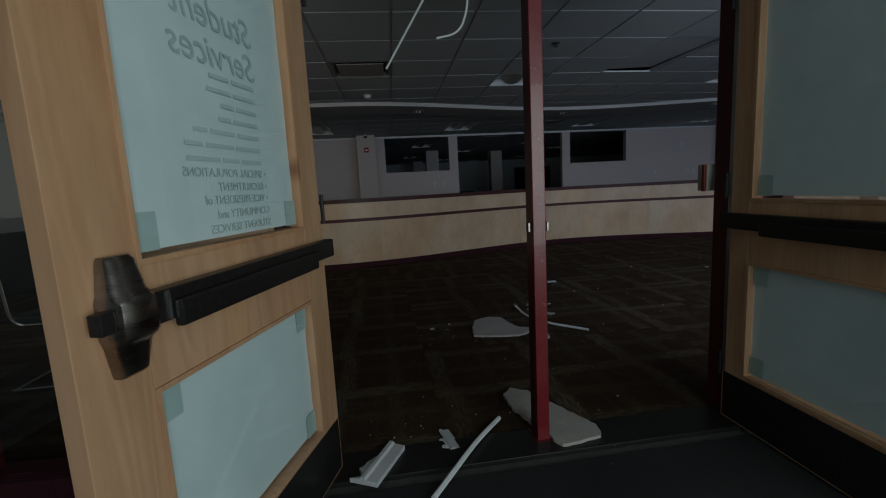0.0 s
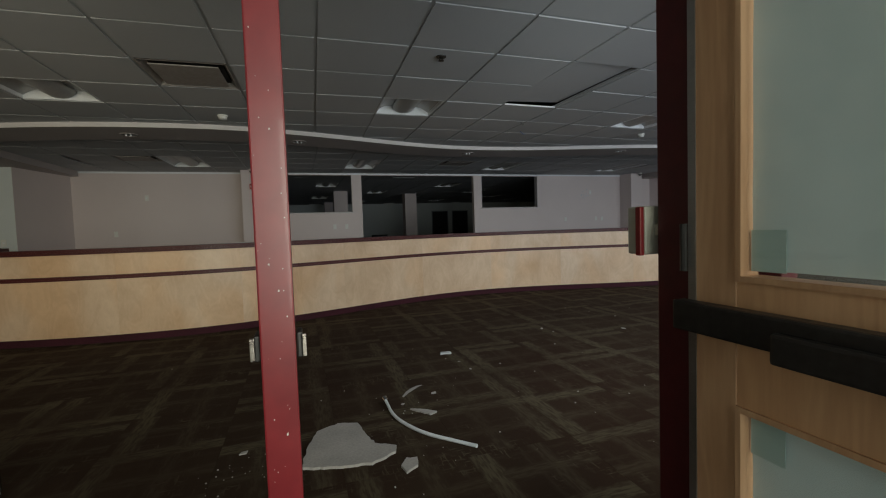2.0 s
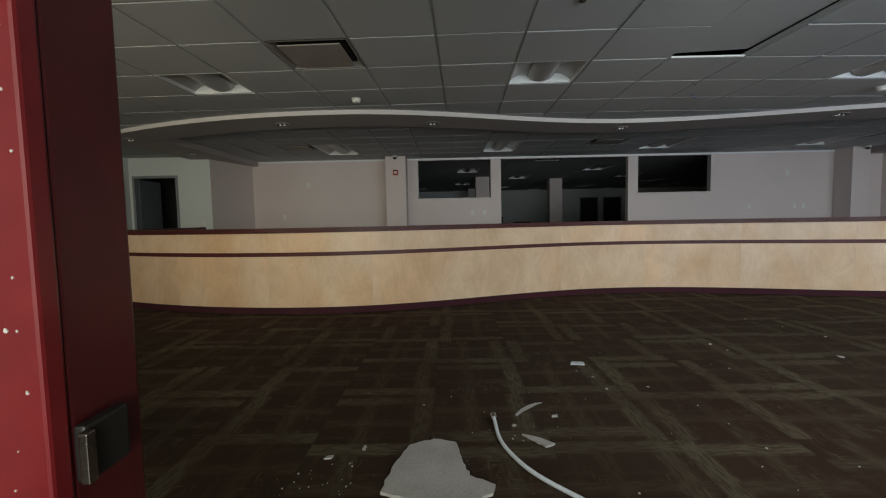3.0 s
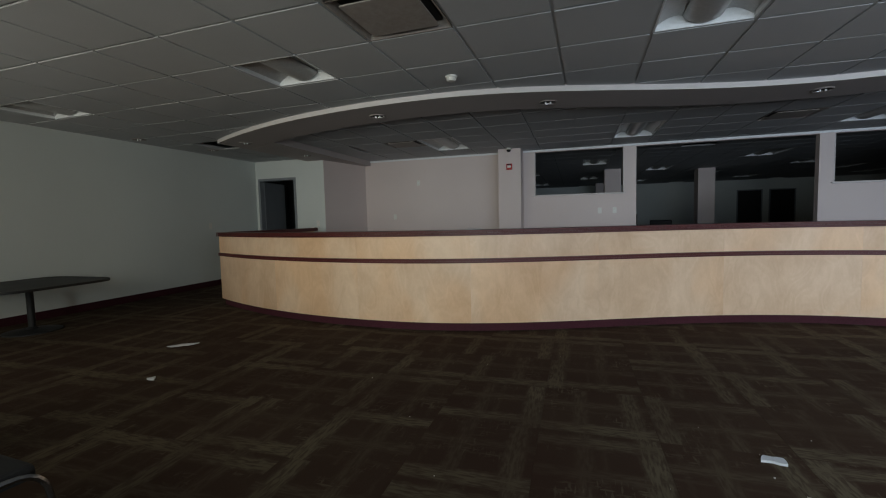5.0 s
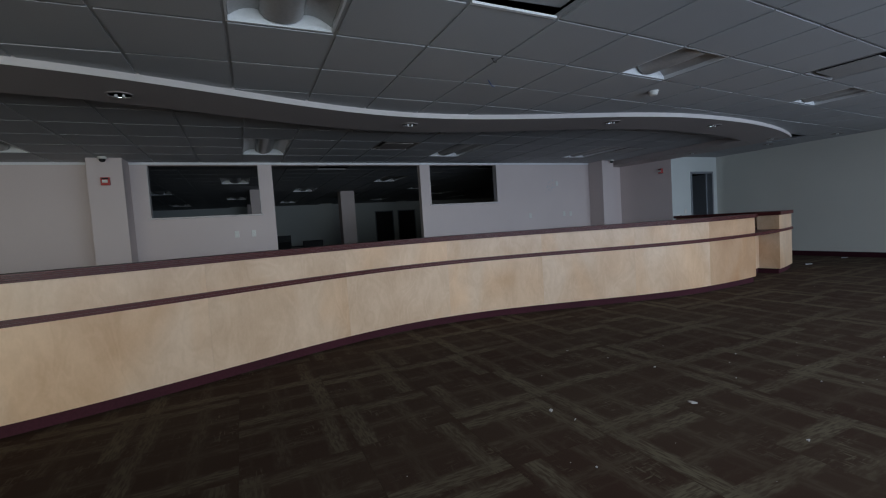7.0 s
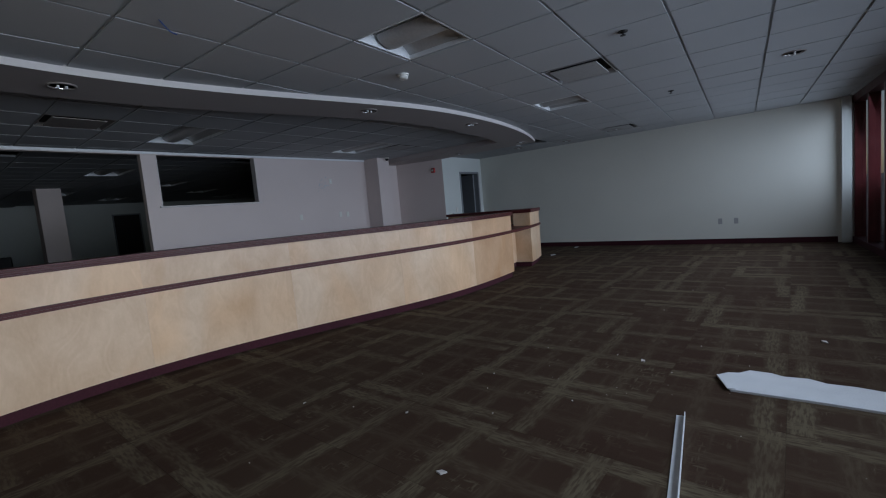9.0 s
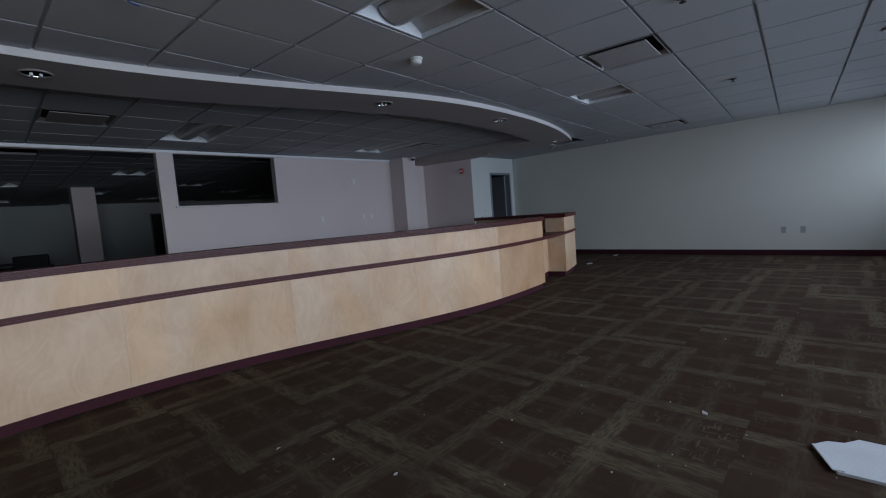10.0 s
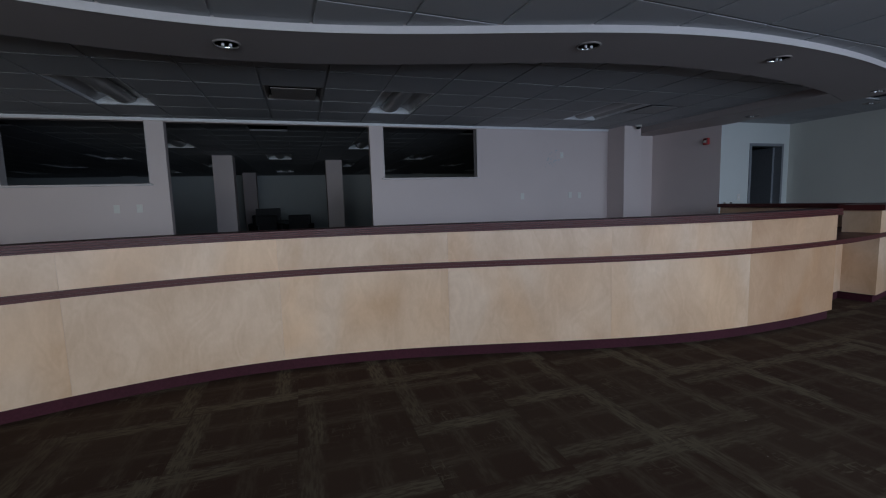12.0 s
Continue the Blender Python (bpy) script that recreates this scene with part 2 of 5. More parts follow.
def carpet(name):
    """Woven carpet tile in its own UV square: brown ground, olive-grey bands, worn pile."""
    m, n, l, p = nodes_of(name)
    uv = n.new("ShaderNodeUVMap")
    tc = n.new("ShaderNodeNewGeometry")
    sep = n.new("ShaderNodeSeparateXYZ")
    l.new(uv.outputs[0], sep.inputs[0])
    streak = n.new("ShaderNodeTexNoise")
    streak.inputs["Scale"].default_value, streak.inputs["Detail"].default_value = 1.0, 5
    mp = n.new("ShaderNodeMapping")
    mp.inputs["Scale"].default_value, mp.inputs["Rotation"].default_value = (7, 42, 1), (0, 0, 0.12)
    mp2 = n.new("ShaderNodeMapping")
    mp2.inputs["Scale"].default_value = (42, 7, 1)
    streak2 = n.new("ShaderNodeTexNoise")
    streak2.inputs["Scale"].default_value, streak2.inputs["Detail"].default_value = 1.0, 5
    l.new(uv.outputs[0], mp2.inputs[0])
    l.new(mp2.outputs[0], streak2.inputs["Vector"])
    l.new(uv.outputs[0], mp.inputs[0])
    l.new(mp.outputs[0], streak.inputs["Vector"])
    wob = n.new("ShaderNodeTexNoise")
    wob.inputs["Scale"].default_value, wob.inputs["Detail"].default_value = 16.0, 5
    l.new(tc.outputs["Position"], wob.inputs["Vector"])

    def band(axis, centre, half_width, edge, gain):
        jitter = n.new("ShaderNodeMath")
        jitter.operation = "MULTIPLY_ADD"
        jitter.inputs[1].default_value = 0.09
        l.new(wob.outputs[0], jitter.inputs[0])
        l.new(sep.outputs[axis], jitter.inputs[2])
        off = n.new("ShaderNodeMath")
        off.operation = "SUBTRACT"
        off.inputs[1].default_value = centre + 0.045
        l.new(jitter.outputs[0], off.inputs[0])
        ab = n.new("ShaderNodeMath")
        ab.operation = "ABSOLUTE"
        l.new(off.outputs[0], ab.inputs[0])
        mr = n.new("ShaderNodeMapRange")
        mr.inputs[1].default_value, mr.inputs[2].default_value = half_width - edge, half_width + edge
        mr.inputs[3].default_value, mr.inputs[4].default_value = gain, 0.0
        l.new(ab.outputs[0], mr.inputs[0])
        return mr.outputs[0]

    parts = [band(1, 0.10, 0.090, 0.026, 0.56), band(0, 0.84, 0.085, 0.026, 0.50), band(1, 0.46, 0.020, 0.014, 0.12), band(0, 0.36, 0.07, 0.030, 0.26), band(1, 0.62, 0.065, 0.030, 0.24), band(0, 0.10, 0.018, 0.014, 0.10)]
    def worn(band_out, noise_out):
        mod = n.new("ShaderNodeMapRange")
        mod.inputs[1].default_value, mod.inputs[2].default_value = 0.40, 0.57
        mod.inputs[3].default_value, mod.inputs[4].default_value = 0.32, 1.02
        l.new(noise_out, mod.inputs[0])
        gone = n.new("ShaderNodeMath")
        gone.operation = "MULTIPLY"
        l.new(band_out, gone.inputs[0])
        l.new(mod.outputs[0], gone.inputs[1])
        return gone.outputs[0]

    parts = [worn(x, (streak2 if k in (1, 3, 5) else streak).outputs[0]) for k, x in enumerate(parts)]
    # stray threads of the band colour, in broken patches
    gate = n.new("ShaderNodeTexNoise")
    gate.inputs["Scale"].default_value, gate.inputs["Detail"].default_value = 4.5, 3
    l.new(tc.outputs["Position"], gate.inputs["Vector"])
    patchy = n.new("ShaderNodeMapRange")
    patchy.inputs[1].default_value, patchy.inputs[2].default_value = 0.50, 0.62
    l.new(gate.outputs[0], patchy.inputs[0])
    for noise_node in (streak, streak2):
        thread = n.new("ShaderNodeMapRange")
        thread.inputs[1].default_value, thread.inputs[2].default_value = 0.56, 0.64
        thread.inputs[3].default_value, thread.inputs[4].default_value = 0.0, 0.42
        l.new(noise_node.outputs[0], thread.inputs[0])
        gated = n.new("ShaderNodeMath")
        gated.operation = "MULTIPLY"
        l.new(thread.outputs[0], gated.inputs[0])
        l.new(patchy.outputs[0], gated.inputs[1])
        parts.append(gated.outputs[0])
    total = parts[0]
    for x in parts[1:]:
        mx = n.new("ShaderNodeMath")
        mx.operation = "MAXIMUM"
        l.new(total, mx.inputs[0])
        l.new(x, mx.inputs[1])
        total = mx.outputs[0]
    # traffic fades the bands in patches
    fade = n.new("ShaderNodeTexNoise")
    fade.inputs["Scale"].default_value, fade.inputs["Detail"].default_value = 1.7, 4
    l.new(tc.outputs["Position"], fade.inputs["Vector"])
    mod = n.new("ShaderNodeMapRange")
    mod.inputs[1].default_value, mod.inputs[2].default_value = 0.36, 0.62
    mod.inputs[3].default_value, mod.inputs[4].default_value = 0.45, 1.15
    l.new(fade.outputs[0], mod.inputs[0])
    wear = n.new("ShaderNodeTexNoise")
    wear.inputs["Scale"].default_value, wear.inputs["Detail"].default_value = 0.9, 5
    l.new(tc.outputs["Position"], wear.inputs["Vector"])
    mul = n.new("ShaderNodeMath")
    mul.operation = "MULTIPLY"
    l.new(total, mul.inputs[0])
    l.new(mod.outputs[0], mul.inputs[1])
    base = n.new("ShaderNodeMath")
    base.operation = "MULTIPLY_ADD"
    base.inputs[1].default_value = 0.30
    l.new(wear.outputs[0], base.inputs[0])
    l.new(mul.outputs[0], base.inputs[2])
    ramp = n.new("ShaderNodeValToRGB")
    ramp.color_ramp.elements[0].position, ramp.color_ramp.elements[1].position = 0.06, 0.86
    ramp.color_ramp.elements[0].color, ramp.color_ramp.elements[1].color = (0.034, 0.0160, 0.0098, 1), (0.118, 0.096, 0.060, 1)
    l.new(base.outputs[0], ramp.inputs[0])
    l.new(ramp.outputs[0], p.inputs["Base Color"])
    p.inputs["Roughness"].default_value = 0.92
    p.inputs["Specular IOR Level"].default_value = 0.12
    pile = n.new("ShaderNodeTexNoise")
    pile.inputs["Scale"].default_value, pile.inputs["Detail"].default_value = 320, 2
    l.new(tc.outputs["Position"], pile.inputs["Vector"])
    bu = n.new("ShaderNodeBump")
    bu.inputs["Strength"].default_value, bu.inputs["Distance"].default_value = 0.5, 0.003
    l.new(pile.outputs[0], bu.inputs["Height"])
    l.new(bu.outputs[0], p.inputs["Normal"])
    return m


def clear_glass(name, tint=(1, 1, 1)):
    m, n, l, p = nodes_of(name)
    clear, gloss, mix, edge = n.new("ShaderNodeBsdfTransparent"), n.new("ShaderNodeBsdfGlossy"), n.new("ShaderNodeMixShader"), n.new("ShaderNodeLayerWeight")
    power, scale = n.new("ShaderNodeMath"), n.new("ShaderNodeMath")
    power.operation, power.inputs[1].default_value = "POWER", 5.0
    scale.operation, scale.inputs[1].default_value, scale.inputs[2].default_value = "MULTIPLY_ADD", 0.75, 0.03
    clear.inputs[0].default_value = (*tint, 1)
    gloss.inputs["Roughness"].default_value = 0.03
    l.new(edge.outputs["Facing"], power.inputs[0])
    l.new(power.outputs[0], scale.inputs[0])
    l.new(scale.outputs[0], mix.inputs[0])
    l.new(clear.outputs[0], mix.inputs[1])
    l.new(gloss.outputs[0], mix.inputs[2])
    l.new(mix.outputs[0], n["Material Output"].inputs[0])
    return m


MAPLE = maple("maple_veneer", (0.54, 0.35, 0.21), (0.81, 0.605, 0.425), (2.6, 2.6, 1.3), 0.34, 0.036, 0.7)
HONEY_MAPLE = maple("honey_maple_veneer", (0.47, 0.27, 0.145), (0.68, 0.45, 0.275), (2.6, 2.6, 1.3), 0.34, 0.032, 0.7)
DOOR_WOOD = maple("maple_door", (0.36, 0.185, 0.095), (0.70, 0.435, 0.26), (6.0, 6.0, 0.55), 0.42, 0.05, 0.42, True)
MAROON = surface("maroon_laminate", (0.062, 0.012, 0.011), (0.100, 0.021, 0.019), 0.42, grain=90, patch=3, bump=0.05)
KICK = surface("maroon_vinyl_base", (0.036, 0.009, 0.013), (0.064, 0.016, 0.024), 0.8, grain=60, patch=2, bump=0.05)
for dull, level in ((MAROON, 0.32), (KICK, 0.2)):
    dull.node_tree.nodes["Principled BSDF"].inputs["Specular IOR Level"].default_value = level
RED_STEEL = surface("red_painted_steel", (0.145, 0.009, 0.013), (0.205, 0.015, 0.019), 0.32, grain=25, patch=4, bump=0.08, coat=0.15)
# the mullions' own dark red; on the jambs and post it stands for shade
DARK_AND_SHADED_RED = surface("dark_and_shaded_red_steel", (0.055, 0.007, 0.009), (0.09, 0.011, 0.013), 0.36, grain=25, patch=4, bump=0.08)
CHIP = surface("bare_primer_chips", (0.45, 0.40, 0.38), (0.62, 0.58, 0.55), 0.6, grain=120)
TAUPE = surface("taupe_wall_paint", (0.66, 0.575, 0.55), (0.73, 0.64, 0.615), 0.75, grain=180, patch=0.9, bump=0.12, depth=0.001)
PALE = surface("pale_grey_wall_paint", (0.63, 0.67, 0.65), (0.71, 0.75, 0.73), 0.72, grain=180, patch=0.7, bump=0.12, depth=0.001)
# two tones put the soffit's lit front and dim underside into colour
SILL_LIT_EDGE = surface("pale_sill_lit_edge", (0.60, 0.565, 0.55), (0.67, 0.63, 0.615), 0.75, grain=150, patch=1.0, bump=0.1, depth=0.001)
SHADED_SOFFIT = surface("shaded_soffit_paint", (0.43, 0.385, 0.37), (0.50, 0.45, 0.435), 0.8, grain=150, patch=1.0, bump=0.1, depth=0.001)
TILE = surface("acoustic_ceiling_tile", (0.41, 0.425, 0.44), (0.50, 0.51, 0.525), 0.95, grain=260, patch=0.6, bump=0.35, depth=0.002, rough_var=0.04)
WHITE_METAL = surface("white_enamel", (0.74, 0.76, 0.77), (0.84, 0.86, 0.87), 0.30, grain=40, bump=0.03)
BROWN_METAL = surface("dusty_vent_enamel", (0.26, 0.23, 0.21), (0.36, 0.33, 0.31), 0.6, grain=30)
# white enamel turned grey to stand for the shade inside deep fittings
SHADED_PAN = surface("shaded_light_pan_enamel", (0.38, 0.38, 0.38), (0.50, 0.50, 0.50), 0.33, grain=40, bump=0.03)
GREY_VENT = surface("grey_vent_enamel", (0.36, 0.36, 0.365), (0.45, 0.45, 0.455), 0.6, grain=30)
DARK = surface("dark_void", (0.010, 0.010, 0.011), (0.02, 0.02, 0.02), 0.9, grain=10, bump=0)
CHROME = surface("chrome", (0.70, 0.71, 0.72), (0.82, 0.83, 0.84), 0.14, 1.0, grain=60, bump=0.0, rough_var=0.06)
STEEL = surface("brushed_steel", (0.38, 0.39, 0.40), (0.52, 0.53, 0.54), 0.34, 1.0, grain=120, bump=0.04, stretch=(1, 1, 8))
LATCH = surface("worn_latch_steel", (0.19, 0.165, 0.145), (0.36, 0.32, 0.29), 0.28, 1.0, grain=150, patch=8, bump=0.05, stretch=(1, 1, 6))
BRONZE = surface("dark_bronze", (0.025, 0.023, 0.022), (0.05, 0.047, 0.045), 0.38, 0.6, grain=60, bump=0.04)
# chrome coloured darker for the low light where the stool stands
DIMMED_CHROME = surface("dimmed_chrome", (0.30, 0.31, 0.32), (0.42, 0.43, 0.44), 0.24, 1.0, grain=60, bump=0.02)
BLACK = surface("black_vinyl", (0.006, 0.006, 0.007), (0.013, 0.013, 0.014), 0.6, grain=160, bump=0.2)
RUBBER = surface("black_rubber_mat", (0.010, 0.010, 0.011), (0.022, 0.021, 0.022), 0.8, grain=120, patch=3, bump=0.3)
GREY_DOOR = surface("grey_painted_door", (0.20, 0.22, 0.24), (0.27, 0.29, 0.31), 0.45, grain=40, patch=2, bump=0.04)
BOARD = surface("broken_fibre_board", (0.36, 0.33, 0.305), (0.52, 0.48, 0.445), 0.95, grain=80, patch=6, bump=0.5)
WHITE_BOARD = surface("white_tile_face", (0.50, 0.51, 0.52), (0.64, 0.65, 0.66), 0.9, grain=150, patch=5, bump=0.3)
CONCRETE = surface("grey_floor", (0.05, 0.05, 0.05), (0.09, 0.085, 0.08), 0.9, grain=20, patch=0.7)
PAPER = surface("pale_mint_paper", (0.60, 0.735, 0.745), (0.70, 0.825, 0.825), 0.7, grain=14, patch=2.5, bump=0.12, depth=0.004)
TAPE = surface("teal_tape_corner", (0.38, 0.54, 0.52), (0.46, 0.61, 0.58), 0.5, grain=20, bump=0.05)
FADED_INK = surface("faded_green_ink", (0.46, 0.60, 0.595), (0.54, 0.67, 0.665), 0.6, grain=60, bump=0)
INK = surface("green_ink", (0.37, 0.51, 0.50), (0.46, 0.59, 0.58), 0.6, grain=60, bump=0)
DARK_RED_PLASTIC = surface("dull_red_plastic", (0.17, 0.010, 0.012), (0.24, 0.016, 0.018), 0.45, grain=30, bump=0.02)
BEIGE_PLASTIC = surface("beige_plastic", (0.40, 0.38, 0.32), (0.48, 0.46, 0.39), 0.5, grain=30, bump=0.03)
PLASTIC = surface("ivory_plastic", (0.72, 0.71, 0.66), (0.80, 0.79, 0.74), 0.4, grain=30, bump=0.03)
RED_PLASTIC = surface("red_plastic", (0.38, 0.015, 0.015), (0.48, 0.025, 0.022), 0.35, grain=30, bump=0.02)
GLASS = clear_glass("window_glass")
CARPET = carpet("brown_plaid_carpet")


# ---- plan ----
def blend(a, b, s):
    return a + (b - a) * (1 - math.cos(math.pi * min(1, max(0, s)))) / 2


def counter_y(x):
    """Front of the counter's base: two bulges with a hollow between."""
    if x < -0.7:
        return 6.51 + 0.085 * (x + 0.7) ** 2
    if x < 3.7:
        return blend(6.51, 7.61, (x + 0.7) / 4.4)
    if x < 7.75:
        return blend(7.61, 6.88, (x - 3.7) / 4.05)
    return 6.88 + 0.056 * (x - 7.75) ** 2


def soffit_y(x):
    if x < -0.35:
        return 6.66 + 0.075 * (x + 0.35) ** 2
    if x < 3.6:
        return blend(6.66, 7.53, (x + 0.35) / 3.95)
    if x < 7.5:
        return blend(7.53, 6.85, (x - 3.6) / 3.9)
    return 6.85 + 0.053 * (x - 7.5) ** 2


def along(f, x0, x1, step=0.08):
    """Points of a plan curve with their unit normals towards the front."""
    n = max(2, int(abs(x1 - x0) / step) + 1)
    out = []
    for i in range(n):
        x = x0 + (x1 - x0) * i / (n - 1)
        d = Vector((0.02, f(x + 0.01) - f(x - 0.01), 0)).normalized()
        out.append((Vector((x, f(x), 0)), Vector((d.y, -d.x, 0))))
    return out


def ribbon(bm, line, front, back, z0, z1):
    """A solid strip along a plan curve, from front metres before it to back metres behind it."""
    rows = []
    for p, nrm in line:
        a, b = p + nrm * front, p - nrm * back
        rows.append([bm.verts.new((q.x, q.y, z)) for q, z in ((a, z0), (b, z0), (b, z1), (a, z1))])
    for r, s in zip(rows, rows[1:]):
        for k in range(4):
            bm.faces.new((r[k], r[(k + 1) % 4], s[(k + 1) % 4], s[k]))
    bm.faces.new(rows[0][::-1])
    bm.faces.new(rows[-1])


LEFT, RIGHT, DOORWALL, REAR = -5.56, 13.04, 10.18, 11.52

# ---- structure ----
bm = boxes((-9, 17, -4, 27, -0.2, -0.012))
tagged(link("floor", bm, CONCRETE), "dark floor slab under brown carpet tiles", "floor", kind="structure")
ground = tagged(link("ground", boxes((-300, 300, -300, 300, -0.45, -0.25)), CONCRETE), "dark paved ground outside the building", "ground", kind="structure")
tagged(link("floor_mat", boxes((-1.9, 2.9, -2.2, 1.36, -0.012, 0.0)), RUBBER), "black rubber mat in the entrance vestibule", "mat", kind="structure")
# slab added over all the ceilings to keep outside light out
tagged(link("roof_slab", boxes((-9, 17, -4, 27, 3.0, 3.2)), CONCRETE), "slab added above the hung ceilings to block light", "ceiling", kind="structure")


def wall(name, pts, z0, z1, material, label):
    bm = bmesh.new()
    prism(bm, pts, z0, z1)
    return tagged(link(name, bm, material), label, "wall", kind="structure")


wall("wall_left", [(LEFT - 0.15, 1.9), (LEFT, 1.9), (LEFT, DOORWALL), (LEFT - 0.15, DOORWALL)], -0.01, 3.0, PALE, "pale grey painted lobby wall with a maroon base")
WARM_PALE = surface("right_wall_paint", (0.70, 0.705, 0.645), (0.78, 0.785, 0.72), 0.72, grain=180, patch=0.8, bump=0.12, depth=0.001)
wall("wall_right", [(RIGHT, 2.42), (RIGHT + 0.15, 2.42), (RIGHT + 0.15, DOORWALL), (RIGHT, DOORWALL)], -0.01, 3.0, WARM_PALE, "pale grey painted wall with scuffs above a maroon base")
wall("wall_splay_left", [(-3.87, DOORWALL), (-3.59, REAR), (-3.80, REAR), (-4.05, DOORWALL + 0.1)], -0.01, 3.0, TAUPE, "taupe painted side wall of the service area")
wall("wall_splay_right", [(11.31, DOORWALL), (11.49, DOORWALL + 0.1), (11.24, REAR), (11.05, REAR)], -0.01, 3.0, TAUPE, "taupe painted side wall of the service area")
for name, x0, x1, o0, o1 in (("wall_doors_left", LEFT - 0.15, -3.87, -5.50, -4.55), ("wall_doors_right", 11.31, RIGHT + 0.15, 12.01, 12.89)):
    bm = boxes((x0, o0, DOORWALL, DOORWALL + 0.15, -0.01, 3.0), (o1, x1, DOORWALL, DOORWALL + 0.15, -0.01, 3.0), (o0, o1, DOORWALL, DOORWALL + 0.15, 2.135, 3.0))
    tagged(link(name, bm, PALE), "pale painted wall with a doorway to a back room", "wall", kind="structure")
RW = (REAR, REAR + 0.14)
bm = boxes((-3.75, 0.30, *RW, -0.01, 3.0), (0.30, 2.03, *RW, -0.01, 1.605), (0.30, 2.03, *RW, 2.505, 3.0), (2.03, 2.255, *RW, -0.01, 3.0),
           (2.255, 5.215, *RW, 2.505, 3.0), (5.215, 5.43, *RW, -0.01, 3.0), (5.43, 7.14, *RW, -0.01, 1.643), (5.43, 7.14, *RW, 2.505, 3.0), (7.14, 11.24, *RW, -0.01, 3.0))
tagged(link("wall_rear", bm, TAUPE), "taupe painted wall with two service windows and a wide opening", "wall", kind="structure")
tagged(link("trim", boxes((-3.58, 11.04, REAR - 0.02, REAR - 0.001, 2.515, REAR_CEIL - 0.004)), WHITE_METAL), "pale strip along the top of the service wall", "trim", kind="structure")
for i, (x0, x1, z) in enumerate(((0.30, 2.03, 1.605), (5.43, 7.14, 1.643)), 1):
    w = tagged(new(f"window_{i}"), "unglazed service window with a thin projecting sill", "window", kind="structure")
    part("window_sill", boxes((x0 - 0.03, x1 + 0.03, REAR - 0.03, REAR + 0.17, z - 0.012, z + 0.018), bevel=0.006), SILL_LIT_EDGE, w)
    part("window_frame", boxes((x0, x0 + 0.015, REAR - 0.004, REAR + 0.144, z + 0.019, 2.504), (x1 - 0.015, x1, REAR - 0.004, REAR + 0.144, z + 0.026, 2.504)), SILL_LIT_EDGE, w)
tagged(link("wall_return", boxes((RIGHT - 0.07, RIGHT - 0.001, 2.56, 2.69, -0.01, 2.505), bevel=0.004), PALE), "pale wall return beside the glazing", "wall", kind="structure")
# columns
for x0, x1 in ((-0.385, 0.07), (9.94, 10.325)):
    tagged(link("column", boxes((x0, x1, 11.05, REAR - 0.002, -0.01, 2.7), bevel=0.006), TAUPE), "square taupe column standing out from the service wall", "column", "columns at the service wall")
# bases
for row in ((LEFT, LEFT + 0.012, 2.0, DOORWALL), (RIGHT - 0.012, RIGHT, 2.74, DOORWALL)):
    tagged(link("baseboard", boxes((*row, 0.0, 0.105), bevel=0.004), KICK), "dark maroon vinyl wall base", "baseboard", kind="structure")

# ---- ceilings ----
PX, PY, GX, GY = 0.659, 0.638, 0.327, 5.880


def cell(k, m):
    return GX + PX * k, GX + PX * (k + 1), GY + PY * m, GY + PY * (m + 1)


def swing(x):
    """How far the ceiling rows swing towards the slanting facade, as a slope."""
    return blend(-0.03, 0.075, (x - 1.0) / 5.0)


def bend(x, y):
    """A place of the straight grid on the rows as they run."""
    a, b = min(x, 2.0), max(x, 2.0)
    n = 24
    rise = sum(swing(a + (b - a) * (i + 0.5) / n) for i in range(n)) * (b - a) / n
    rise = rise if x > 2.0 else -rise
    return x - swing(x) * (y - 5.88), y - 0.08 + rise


LIGHT_CELLS = [(-8, -1), (-3, -1), (2, -1), (7, -1), (12, -1)]
VENT_CELLS = [(-1, -2), (10, -2), (17, -1)]
OPEN_CELLS = [(-8, 3), (17, 2)]
SAG = [(4, -2), (4, -3)]
skip = set(LIGHT_CELLS + VENT_CELLS + OPEN_CELLS + SAG)


def facade_y(x):
    return 1.5 + max(0, x - FA.x) * FDIR.y / FDIR.x


bm = bmesh.new()
for k in range(-10, 20):
    for m in range(-8, 9):
        x0, x1, y0, y1 = cell(k, m)
        xc, yc = bend((x0 + x1) / 2, (y0 + y1) / 2)
        if (k, m) in skip or not LEFT - 0.33 < xc < RIGHT + 0.33 or not facade_y(xc) - 0.25 < yc < DOORWALL + 0.3:
            continue
        if -4.2 < xc < 11.3 and yc > soffit_y(xc) + 0.35:
            continue
        droop = random.uniform(-0.0015, 0.0015)
        box(bm, x0 + 0.012, x1 - 0.012, y0 + 0.012, y1 - 0.012, CEIL - 0.008 + droop, CEIL + 0.012)
        # main tee on one side, cross tee on the other
        box(bm, x1 - 0.012, x1 + 0.012, y0, y1, CEIL + 0.004, CEIL + 0.03)
        box(bm, x0 + 0.0121, x1 - 0.0121, y1 - 0.012, y1 + 0.012, CEIL + 0.0035, CEIL + 0.0295)
for k, m in skip:
    x0, x1, y0, y1 = cell(k, m)
    box(bm, x1 - 0.012, x1 + 0.012, y0, y1, CEIL + 0.004, CEIL + 0.03)
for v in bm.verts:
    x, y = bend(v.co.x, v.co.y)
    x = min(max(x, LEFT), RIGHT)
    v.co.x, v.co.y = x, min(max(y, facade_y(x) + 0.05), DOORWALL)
tagged(link("ceiling", bm, TILE), "grey acoustic tile ceiling in a recessed grid", "ceiling", kind="structure")
